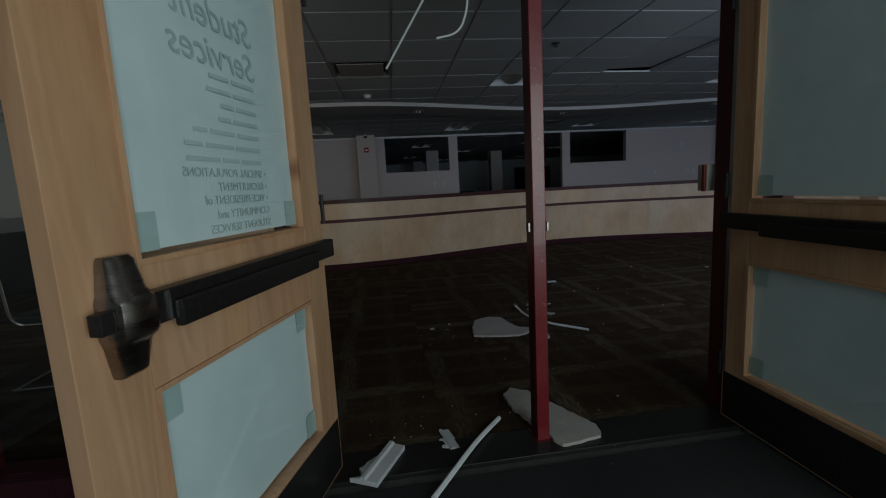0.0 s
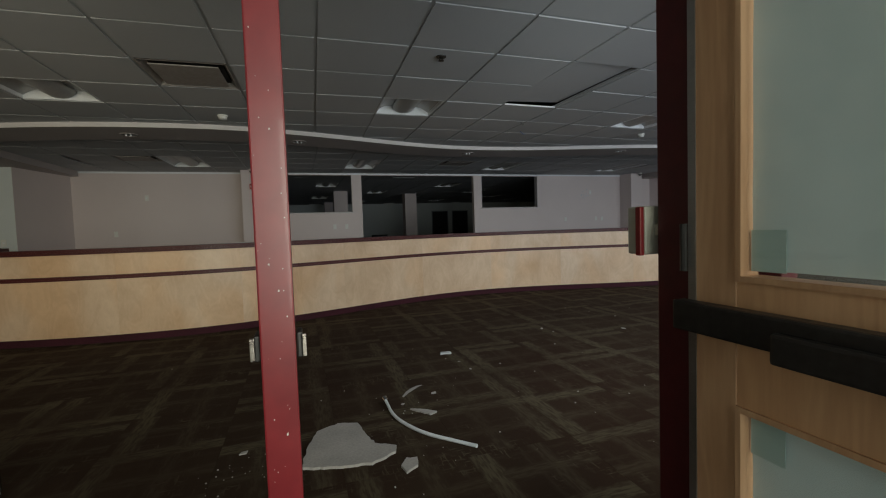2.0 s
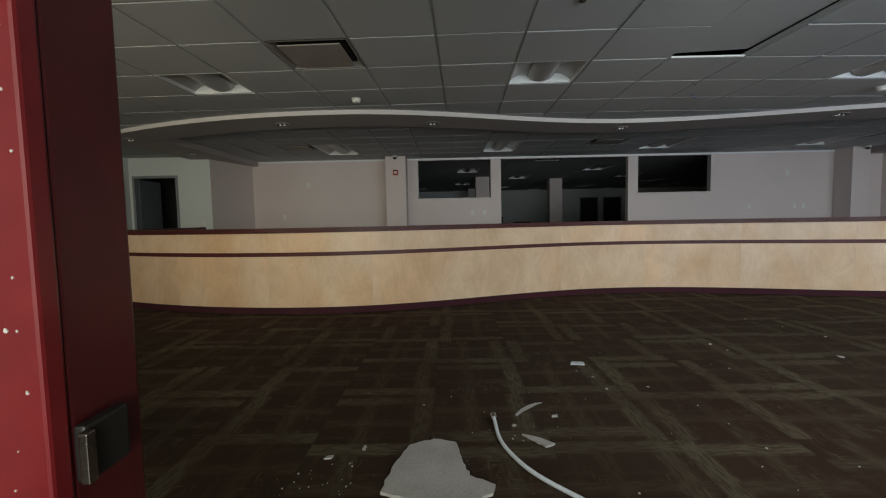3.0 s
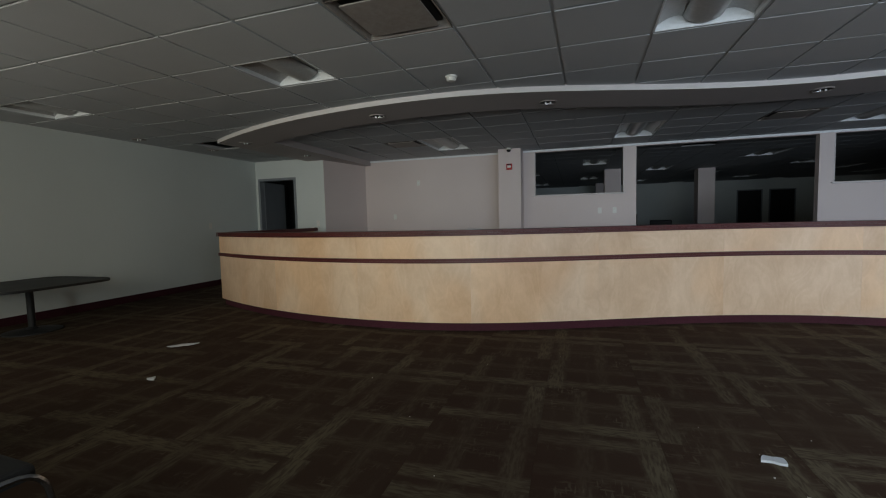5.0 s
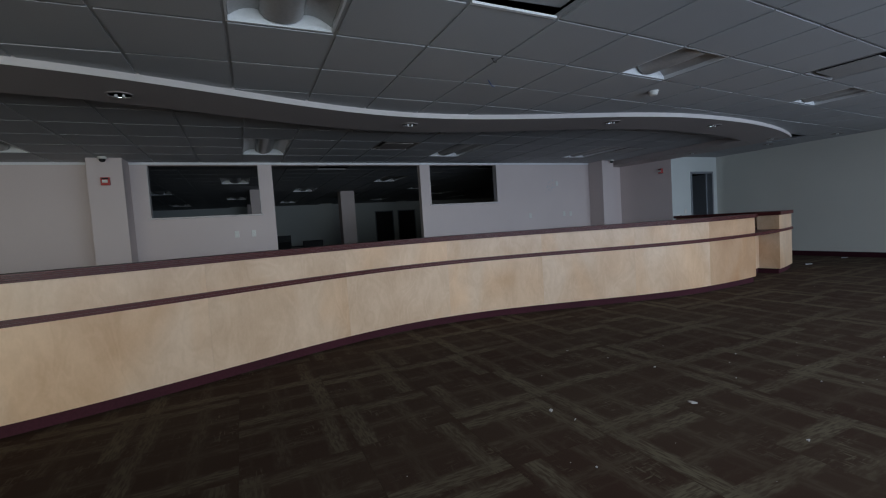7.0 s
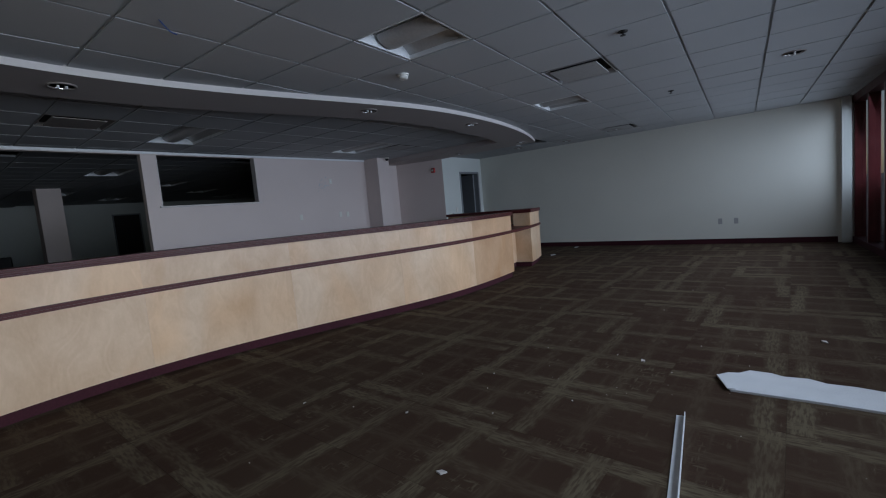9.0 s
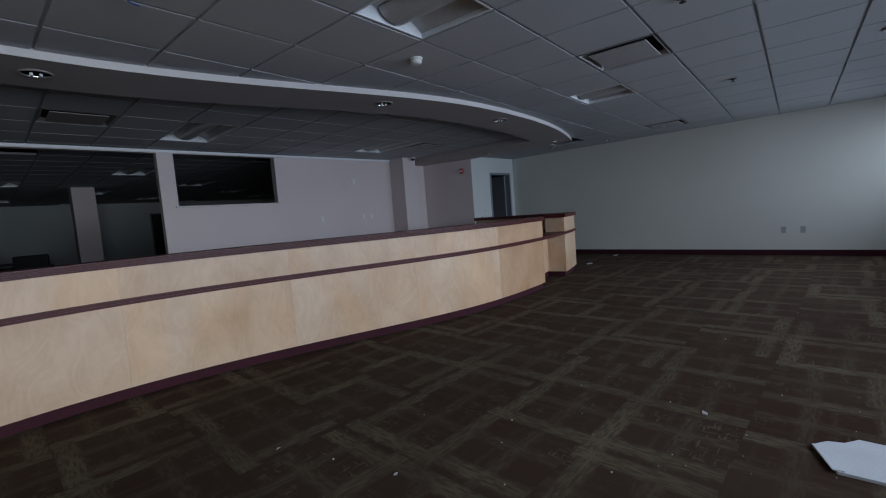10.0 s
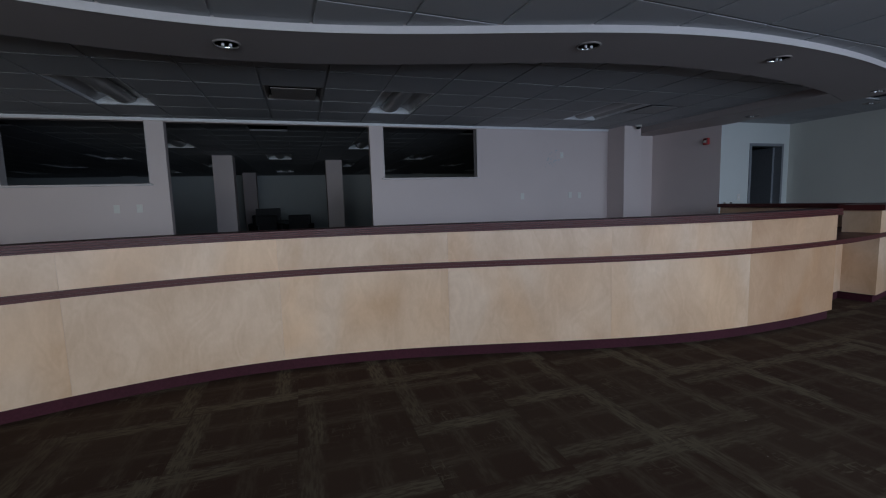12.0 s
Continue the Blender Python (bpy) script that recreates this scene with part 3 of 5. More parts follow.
# a panel pushed up out of its grid at one side
x0, x1, y0, y1 = cell(*SAG[0])
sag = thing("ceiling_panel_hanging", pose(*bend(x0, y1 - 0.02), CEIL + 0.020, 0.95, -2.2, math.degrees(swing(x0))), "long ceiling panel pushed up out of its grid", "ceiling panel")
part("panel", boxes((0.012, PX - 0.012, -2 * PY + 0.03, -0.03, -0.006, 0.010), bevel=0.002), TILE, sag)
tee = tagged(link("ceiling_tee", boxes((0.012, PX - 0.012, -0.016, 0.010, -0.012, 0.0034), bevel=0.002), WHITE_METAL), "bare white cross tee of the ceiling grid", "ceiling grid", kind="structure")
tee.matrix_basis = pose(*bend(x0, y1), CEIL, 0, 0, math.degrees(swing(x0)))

bm = bmesh.new()
recess_l, recess_r = -3.45, 10.5
inner = lambda x: soffit_y(x) + 0.72
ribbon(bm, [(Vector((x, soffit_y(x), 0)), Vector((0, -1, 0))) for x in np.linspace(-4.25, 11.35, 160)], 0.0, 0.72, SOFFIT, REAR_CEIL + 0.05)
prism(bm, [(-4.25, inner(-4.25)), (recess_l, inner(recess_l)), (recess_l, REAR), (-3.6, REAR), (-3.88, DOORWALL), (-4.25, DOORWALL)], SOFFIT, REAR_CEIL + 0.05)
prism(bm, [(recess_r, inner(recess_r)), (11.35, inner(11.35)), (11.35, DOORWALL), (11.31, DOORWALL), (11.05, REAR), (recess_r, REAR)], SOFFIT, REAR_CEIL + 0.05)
tagged(link("ceiling_soffit", bm, SHADED_SOFFIT), "curved taupe soffit over the counter, darkened for its shaded underside", "ceiling", kind="structure")
# paler strip over the soffit's front stands for the light on that face
bm = bmesh.new()
ribbon(bm, [(Vector((x, soffit_y(x), 0)), Vector((0, -1, 0))) for x in np.linspace(-4.25, 11.35, 160)], 0.006, -0.001, SOFFIT - 0.002, CEIL - 0.010)
tagged(link("trim_soffit", bm, SILL_LIT_EDGE), "front edge of the curved soffit, coloured paler as the lit face", "trim", kind="structure")

RX0, RY0 = 1.76, 10.69
REAR_LIGHTS = [(-5, -2), (0, -2), (5, -2), (10, -2)]
REAR_VENTS = [(-6, -2), (3, -2), (11, -2)]
bm = bmesh.new()
for k in range(-9, 15):
    for m in range(-6, 2):
        x0, x1, y0, y1 = RX0 + PX * k, RX0 + PX * (k + 1), RY0 + PY * m, RY0 + PY * (m + 1)
        xc = (x0 + x1) / 2
        x0, x1, y0, y1 = max(x0, recess_l), min(x1, recess_r), y0, min(y1, REAR)
        if x1 - x0 < 0.06 or y1 - y0 < 0.06 or (y0 + y1) / 2 < inner(xc) - 0.32:
            continue
        if (k, m) in REAR_VENTS or (k, m) in REAR_LIGHTS or (k, m - 1) in REAR_LIGHTS or (k, m) in ((-8, -2), (-8, -1)):
            continue
        box(bm, x0 + 0.012, x1 - 0.012, y0 + 0.012, y1 - 0.012, REAR_CEIL - 0.008, REAR_CEIL + 0.012)
for k in range(-9, 15):
    x = RX0 + PX * k
    if recess_l < x < recess_r:
        box(bm, x - 0.012, x + 0.012, inner(x) - 0.3, REAR, REAR_CEIL + 0.004, REAR_CEIL + 0.03)
for m in range(-3, 2):
    y = RY0 + PY * m
    if m == -1:
        continue
    box(bm, recess_l, recess_r, y - 0.012, y + 0.012, REAR_CEIL + 0.0035, REAR_CEIL + 0.0295)
tagged(link("ceiling_rear", bm, TILE), "dark grey acoustic tile ceiling behind the soffit", "ceiling", kind="structure")


# a long warped panel whose side has curled away from the grid
x0, x1 = recess_l + 0.01, RX0 - 7 * PX - 0.014
y0, y1 = RY0 - 2 * PY + 0.014, RY0 - 0.014
bm = bmesh.new()
curl = [(x1 - 0.075 * math.sin(math.pi * u) ** 0.8, y0 + (y1 - y0) * u) for u in np.linspace(0, 1, 21)]
prism(bm, [(x0, y1), (x0, y0)] + curl, REAR_CEIL - 0.008, REAR_CEIL + 0.010)
bmesh.ops.triangulate(bm, faces=[f for f in bm.faces if len(f.verts) > 4])
tagged(link("ceiling_panel_warped", bm, TILE), "warped grey ceiling panel curled away from its grid", "ceiling panel")


def troffer(x0, x1, y0, y1, z, place=None, turn=0.0):
    """Recessed fluorescent fitting: white pan; curved side wings and a rounded middle basket, greyed for shade."""
    t = thing("ceiling_light", pose(*(place or (x0, y0)), z, 0, 0, turn), "unlit recessed ceiling light, its white curved reflectors greyed for shade", "ceiling light", "recessed ceiling lights")
    w, d, h = x1 - x0, y1 - y0, 0.10
    bm = boxes((0.008, 0.022, 0.008, d - 0.008, -0.006, h), (w - 0.022, w - 0.008, 0.008, d - 0.008, -0.006, h),
               (0.0221, w - 0.0221, 0.008, 0.022, -0.006, h), (0.0221, w - 0.0221, d - 0.022, d - 0.008, -0.006, h), (0.008, w - 0.008, 0.008, d - 0.008, h + 0.001, h + 0.02))
    part("frame", bm, WHITE_METAL, t)
    c = w / 2
    for s in (-1, 1):
        bm = bmesh.new()
        prof = [(c + s * (0.135 + (c - 0.16) * u), 0.085 * math.sin(math.pi * (0.10 + 0.50 * (1 - u)) ) ) for u in np.linspace(0, 1, 9)]
        rows = [[bm.verts.new((px, yy, pz)) for yy in (0.023, d - 0.023)] for px, pz in prof] 
        for a, b in zip(rows, rows[1:]):
            bm.faces.new((a[0], a[1], b[1], b[0]))
        bmesh.ops.solidify(bm, geom=bm.faces[:], thickness=0.002)
        part("reflector", bm, SHADED_PAN, t, smooth=True)
    bm = bmesh.new()
    prof = [(c - 0.13 * math.cos(math.pi * u), 0.075 - 0.075 * math.sin(math.pi * u)) for u in np.linspace(0, 1, 15)]
    lo = [[bm.verts.new((px, yy, pz)) for px, pz in prof] for yy in (0.05, d - 0.05)]
    for i in range(14):
        bm.faces.new((lo[0][i], lo[0][i + 1], lo[1][i + 1], lo[1][i]))
    bm.faces.new(lo[0])
    bm.faces.new(lo[1][::-1])
    part("lamp_basket", bm, SHADED_PAN, t, "white perforated lamp basket, greyed for shade", smooth=True)
    return t


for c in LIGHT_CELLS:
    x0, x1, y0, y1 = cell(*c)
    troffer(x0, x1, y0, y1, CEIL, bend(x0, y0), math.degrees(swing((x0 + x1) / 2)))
for k, m in REAR_LIGHTS:
    troffer(RX0 + PX * k, RX0 + PX * (k + 1), RY0 + PY * m, RY0 + PY * (m + 2), REAR_CEIL)


def vent(x0, x1, y0, y1, z, place=None, turn=0.0):
    """Plaque diffuser: a square plate hung below a dark throat."""
    t = thing("ceiling_vent", pose(*(place or ((x0 + x1) / 2, (y0 + y1) / 2)), z, 0, 0, turn), "square ceiling air diffuser with a dusty centre plate", "ceiling vent", "ceiling vents")
    a, b = (x1 - x0) / 2 - 0.008, (y1 - y0) / 2 - 0.008
    bm = bmesh.new()
    rings = [[bm.verts.new((sx * (a - i), sy * (b - i), h)) for sx, sy in ((-1, -1), (1, -1), (1, 1), (-1, 1))] for i, h in ((0.0, -0.008), (0.012, -0.008), (0.05, 0.05), (0.05, 0.12))]
    for r, s in zip(rings, rings[1:]):
        for k in range(4):
            bm.faces.new((r[k], r[(k + 1) % 4], s[(k + 1) % 4], s[k]))
    bm.faces.new(rings[-1])
    enamel = BROWN_METAL if x0 < 4 else GREY_VENT
    part("frame", bm, enamel, t)
    part("plate", boxes((-a + 0.075, a - 0.075, -b + 0.075, b - 0.075, -0.014, -0.004), bevel=0.003), enamel, t)
    part("throat", boxes((-a + 0.055, a - 0.055, -b + 0.055, b - 0.055, 0.03, 0.06)), DARK, t)


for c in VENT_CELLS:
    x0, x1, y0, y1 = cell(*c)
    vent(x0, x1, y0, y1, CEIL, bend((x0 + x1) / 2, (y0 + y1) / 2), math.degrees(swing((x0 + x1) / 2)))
for k, m in REAR_VENTS:
    vent(RX0 + PX * k, RX0 + PX * (k + 1), RY0 + PY * m, RY0 + PY * (m + 1), REAR_CEIL)


def downlight(x, y, z):
    t = thing("downlight", pose(x, y, z), "unlit recessed downlight with a chrome reflector cone", "downlight", "recessed downlights")
    bm = bmesh.new()
    lathe(bm, [(0.098, 0.0), (0.098, -0.006), (0.088, -0.010), (0.080, -0.004), (0.080, 0.0)], 28)
    part("trim_ring", bm, BROWN_METAL, t, smooth=True)
    bm = bmesh.new()
    prof = [(0.079, -0.003), (0.074, 0.02), (0.064, 0.045), (0.05, 0.065)]
    rings = [[bm.verts.new((r * math.cos(2 * math.pi * k / 28), r * math.sin(2 * math.pi * k / 28), h)) for k in range(28)] for r, h in prof]
    for a, b in zip(rings, rings[1:]):
        for k in range(28):
            bm.faces.new((a[k], a[(k + 1) % 28], b[(k + 1) % 28], b[k]))
    part("reflector", bm, CHROME, t, smooth=True)
    for s in (-0.026, 0.026):
        bm = bmesh.new()
        tube(bm, [(s, 0, -0.020), (s, 0, 0.06)], [0.010, 0.017], 12)
        part("lamp_tube", bm, WHITE_METAL, t, smooth=True)
    bm = bmesh.new()
    lathe(bm, [(0.0, 0.066), (0.055, 0.066), (0.055, 0.07), (0.0, 0.07)], 20)
    part("socket_plate", bm, DARK, t)


def cut(ob, holes):
    """Cuts round holes (x, y, z, radius) through the underside of ob."""
    bm = bmesh.new()
    for x, y, z, r in holes:
        lathe(bm, [(r, -0.05), (r, 0.09)], 28, (x, y, z))
    cutter = link("cutter", bm, DARK)
    mod = ob.modifiers.new("holes", "BOOLEAN")
    mod.operation, mod.solver, mod.object = "DIFFERENCE", "EXACT", cutter
    mod.use_self = True
    fresh = bpy.data.meshes.new_from_object(ob.evaluated_get(bpy.context.evaluated_depsgraph_get()))
    ob.modifiers.clear()
    ob.data = fresh
    bpy.data.objects.remove(cutter)


SOFFIT_CANS = [(-3.85, 7.95), (-1.19, 7.13), (0.82, 7.27), (3.61, 7.86), (6.33, 7.27), (8.30, 7.15), (11.0, 7.78), (-3.78, 9.45), (11.0, 9.4)]
CEILING_CANS = [(-5.25, 7.30), (-5.06, 8.52), (12.20, 8.50), (12.45, 7.38), (11.95, 6.12), (8.70, 3.32), (1.90, 2.80)]
cut(bpy.data.objects["ceiling_soffit"], [(x, y, SOFFIT, 0.0795) for x, y in SOFFIT_CANS])
cut(bpy.data.objects["ceiling"], [(x, y, CEIL, 0.0795) for x, y in CEILING_CANS])
for x, y in SOFFIT_CANS:
    downlight(x, y, SOFFIT)
for x, y in CEILING_CANS:
    downlight(x, y, CEIL - 0.008)

for x, y in ((0.008, 6.19), (5.81, 6.20)):
    t = thing("smoke_detector", pose(x, y, CEIL - 0.009), "white round smoke detector on a ceiling tile", "smoke detector", "smoke detectors")
    bm = bmesh.new()
    lathe(bm, [(0.055, 0.0), (0.055, -0.012), (0.048, -0.016)], 24)
    part("base", bm, PLASTIC, t, smooth=True)
    bm = bmesh.new()
    lathe(bm, [(0.046, -0.0165), (0.046, -0.034), (0.036, -0.046), (0.0, -0.05)], 24)
    part("cover", bm, PLASTIC, t, smooth=True)
for x, y in ((1.874, 4.03), (6.50, 4.40), (9.3, 4.6)):
    t = thing("sprinkler_head", pose(x, y, CEIL - 0.009), "chrome pendent sprinkler head in a ceiling tile", "sprinkler", "sprinkler heads")
    bm = bmesh.new()
    lathe(bm, [(0.04, 0.0), (0.038, -0.006), (0.020, -0.008), (0.012, -0.016), (0.0, -0.017)], 20)
    part("escutcheon", bm, BRONZE, t, smooth=True)
    bm = bmesh.new()
    tube(bm, [(-0.012, 0, -0.015), (-0.014, 0, -0.023), (0, 0, -0.031), (0.014, 0, -0.023), (0.012, 0, -0.015)], 0.003, 6)
    part("yoke", bm, BRONZE, t)
    bm = bmesh.new()
    lathe(bm, [(0.022, -0.031), (0.022, -0.034), (0.0, -0.035)], 16)
    part("deflector", bm, BRONZE, t)

# ---- facade glazing ----
def glazing(name, start, end, gaps):
    """Full-height glazing between two plan points: base, head, mullions and panes."""
    way = end - start
    length = way.length
    g = tagged(thing(name, pose(start.x, start.y, 0, 0, 0, math.degrees(math.atan2(way.y, way.x))), "", ""), "full-height lobby glazing in dark red frames", "window", kind="structure")
    ends = [0.035 + (length - 0.07) * i / gaps for i in range(gaps + 1)]
    for e in ends:
        part("mullion", boxes((e - 0.032, e + 0.032, -0.11, 0.03, 0.10, 2.379), bevel=0.004), DARK_AND_SHADED_RED, g)
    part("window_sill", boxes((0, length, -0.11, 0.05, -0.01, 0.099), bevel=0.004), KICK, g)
    part("window_head", boxes((0, length, -0.11, 0.05, 2.38, 3.0)), DARK_AND_SHADED_RED, g)
    for e, f in zip(ends, ends[1:]):
        pane = part("pane", boxes((e + 0.033, f - 0.033, -0.052, -0.046, 0.101, 2.379)), GLASS, g)
        pane.visible_shadow = False


glazing("window_3", FA, FB, 12)
glazing("window_4", Vector((LEFT, 1.98, 0)), Vector((-0.27, 1.60, 0)), 4)

# ---- reception counter ----
H_TOP, WOOD_TOP, KICK_TOP = 1.0645, 1.004, 0.085
ct = thing("reception_counter", pose(0, 0, 0), "long curved maple reception counter with maroon trim", "counter")
X0, X1, XLOW, XEND = -3.91, 8.87, 9.90, 10.78
seams = [X0] + [x for x in (-2.48, -1.21, 0.06, 1.33, 2.60, 3.87, 5.13, 6.40, 7.67) ] + [X1]


def run(name, x0, x1, front, back, z0, z1, material, label="", f=counter_y):
    bm = bmesh.new()
    ribbon(bm, along(f, x0, x1), front, back, z0, z1)
    return part(name, bm, material, ct, label)


run("toe_kick", X0 + 0.06, X1 - 0.03, 0.0, 0.12, 0.0, KICK_TOP, KICK, "maroon vinyl toe kick")
for a, b in zip(seams, seams[1:]):
    leaf = HONEY_MAPLE if a > 7.5 else MAPLE
    run("lower_panel", a + 0.0004, b - 0.0004, 0.022, 0.10, KICK_TOP + 0.0005, 0.717, leaf)
    run("upper_panel", a + 0.0004, b - 0.0004, 0.022, 0.10, 0.766, WOOD_TOP, leaf)
# band: two thin strips with a groove
run("trim_band", X0 - 0.004, X1 + 0.01, 0.030, 0.10, 0.7175, 0.7655, MAROON, "dark maroon band with a groove")
run("trim_strip", X0 - 0.006, X1 + 0.012, 0.040, -0.0295, 0.722, 0.738, MAROON)
run("trim_strip", X0 - 0.006, X1 + 0.012, 0.040, -0.0295, 0.744, 0.761, MAROON)
# layered top edge
for i in range(4):
    run("top_strip", X0 - 0.02, X1 + 0.02, 0.056 - 0.002 * i, 0.20 if i == 3 else 0.11, WOOD_TOP + 0.0005 + 0.0152 * i, WOOD_TOP + 0.0005 + 0.0152 * i + 0.0108, MAROON)
run("counter_top", X0 - 0.015, X1 + 0.015, 0.023, 0.195, WOOD_TOP + 0.001, H_TOP - 0.006, MAROON, "glossy maroon laminate top")
# ends and wings
part("end_panel", boxes((X0, X0 + 0.02, counter_y(X0) + 0.10, counter_y(X0) + 0.24, 0.09, WOOD_TOP)), MAPLE, ct)
yl = counter_y(X0) + 0.18
part("wing_panel", boxes((X0 + 0.02, X0 + 0.14, yl, 9.6, 0.0, WOOD_TOP)), MAPLE, ct)
part("wing_top", boxes((X0 - 0.03, X0 + 0.19, yl, 9.65, WOOD_TOP + 0.001, H_TOP), bevel=0.005), MAROON, ct)
part("work_surface", boxes((X0 + 0.15, 8.7, 8.15, 8.62, 0.71, 0.74), bevel=0.004), MAROON, ct)
part("end_panel", boxes((X1 - 0.025, X1 - 0.002, counter_y(X1) + 0.10, counter_y(X1) + 0.45, 0.0, WOOD_TOP)), MAROON, ct)
# lowered accessible part with a knee space, and the end tower
run("low_top", X1 - 0.02, XEND + 0.01, 0.040, 0.62, 0.719, 0.764, MAROON, "low maroon ledge")
run("recessed_panel", X1 + 0.0, XLOW, -0.28, 0.34, 0.095, 0.7185, MAPLE)
run("toe_kick", X1 - 0.02, XLOW, -0.30, 0.34, 0.0, 0.0945, KICK)
part("return_panel", boxes((X1 - 0.022, X1 - 0.002, counter_y(X1) + 0.0, counter_y(X1) + 0.099, 0.095, 0.7165)), MAPLE, ct)
run("tower_lower_panel", XLOW, XEND, 0.018, 0.45, KICK_TOP + 0.001, 0.7185, MAPLE)
run("toe_kick", XLOW + 0.02, XEND - 0.02, -0.01, 0.43, 0.0, KICK_TOP + 0.0005, KICK)
run("tower_upper_panel", XLOW, XEND, 0.018, 0.30, 0.7645, WOOD_TOP, MAPLE)
run("tower_top", XLOW - 0.02, XEND + 0.02, 0.045, 0.34, WOOD_TOP + 0.0005, H_TOP, MAROON)
yr = counter_y(XEND) + 0.30
part("wing_panel", boxes((XEND - 0.14, XEND - 0.01, yr, 9.6, 0.0, WOOD_TOP)), MAPLE, ct)
part("wing_top", boxes((XEND - 0.19, XEND + 0.02, yr + 0.03, 9.62, WOOD_TOP + 0.001, H_TOP - 0.002), bevel=0.005), MAROON, ct)
# a white card lying on the top
tagged(link("card", boxes((0.0, 0.16, 6.62, 6.72, H_TOP, H_TOP + 0.004)), WHITE_BOARD), "white card lying on the maroon counter top", "card")

# ---- entrance doors ----
ent = tagged(thing("door_frame", pose(0, 0, 0), "", ""), "red painted steel entrance frame with a centre post", "door frame", kind="structure")
part("centre_post", boxes((0.690, 0.746, 1.515, 1.533, 0.012, 2.16), bevel=0.003), RED_STEEL, ent, "red steel post with chipped paint")
# shade on the post's sides is put into this darker body colour
part("post_back", boxes((0.691, 0.745, 1.5335, 1.605, 0.012, 2.16), bevel=0.003), DARK_AND_SHADED_RED, ent, "post body, its red coloured dark for the shaded sides")
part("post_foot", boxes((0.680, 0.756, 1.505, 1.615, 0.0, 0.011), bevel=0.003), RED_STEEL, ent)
# jambs and head carry their shade in the darker red
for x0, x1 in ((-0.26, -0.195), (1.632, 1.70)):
    part("jamb", boxes((x0, x1, 1.537, 1.64, 0.0, 2.16), bevel=0.004), DARK_AND_SHADED_RED, ent, "red steel jamb, coloured darker for its shade")
part("jamb_return", boxes((1.701, 1.82, 1.54, 1.60, 0.0, 2.16)), DARK_AND_SHADED_RED, ent)
part("head", boxes((-0.26, 1.80, 1.537, 1.64, 2.161, 2.24), bevel=0.004), DARK_AND_SHADED_RED, ent)
part("threshold", boxes((-0.25, 1.66, 1.42, 1.62, -0.011, 0.0105), bevel=0.003), BRONZE, ent)
for sx, x0, x1 in ((-1, 0.679, 0.689), (1, 0.747, 0.757)):
    st = part("strike", boxes((x0, x1, 1.532, 1.575, 0.955, 0.999), bevel=0.003), BRONZE, ent, "dark latch strike with a steel lip")
    part("strike_lip", boxes((x0 - 0.006 if sx < 0 else x1 - 0.001, x0 + 0.001 if sx < 0 else x1 + 0.006, 1.526, 1.534, 0.958, 0.996), bevel=0.001), LATCH, st)
rng = random.Random(4)
bm = bmesh.new()
for _ in range(44):
    z = rng.choice([rng.gauss(0.62, 0.05), rng.gauss(1.02, 0.2), rng.gauss(1.55, 0.06), rng.uniform(0.1, 1.9)])
    x, s = rng.uniform(0.694, 0.742), rng.choice((0.0005, 0.0006, 0.0008, 0.0014)) * rng.uniform(0.8, 1.2)
    n = rng.randint(5, 7)
    prism(bm, [(x + s * rng.uniform(0.5, 1.4) * math.cos(2 * math.pi * k / n), s * rng.uniform(0.6, 2.0) * math.sin(2 * math.pi * k / n)) for k in range(n)], 0.0, 0.001)
    for v in list(bm.verts)[-2 * n:]:
        v.co = Vector((v.co.x, 1.5152 - v.co.z, z + v.co.y))
part("paint_chips", bm, CHIP, ent, "pale chips in the red paint")
tagged(link("wall_head", boxes((-0.26, 1.80, 1.50, 1.64, 2.241, 3.0)), PALE), "plain wall above the entrance doors", "wall", kind="structure")
# call box on the inside of the right jamb
bx = thing("call_box", pose(1.592, 1.668, 1.08), "small beige wall box with a red edge beside the entrance", "call box")
part("red_edge", boxes((0.0, 0.013, -0.012, 0.006, 0.0, 0.126), bevel=0.003), DARK_RED_PLASTIC, bx)
part("body", boxes((0.0145, 0.075, -0.012, 0.05, 0.002, 0.128), bevel=0.006), BEIGE_PLASTIC, bx)
part("bracket", boxes((0.045, 0.085, -0.024, -0.0125, 0.05, 0.08), bevel=0.003), BEIGE_PLASTIC, bx)


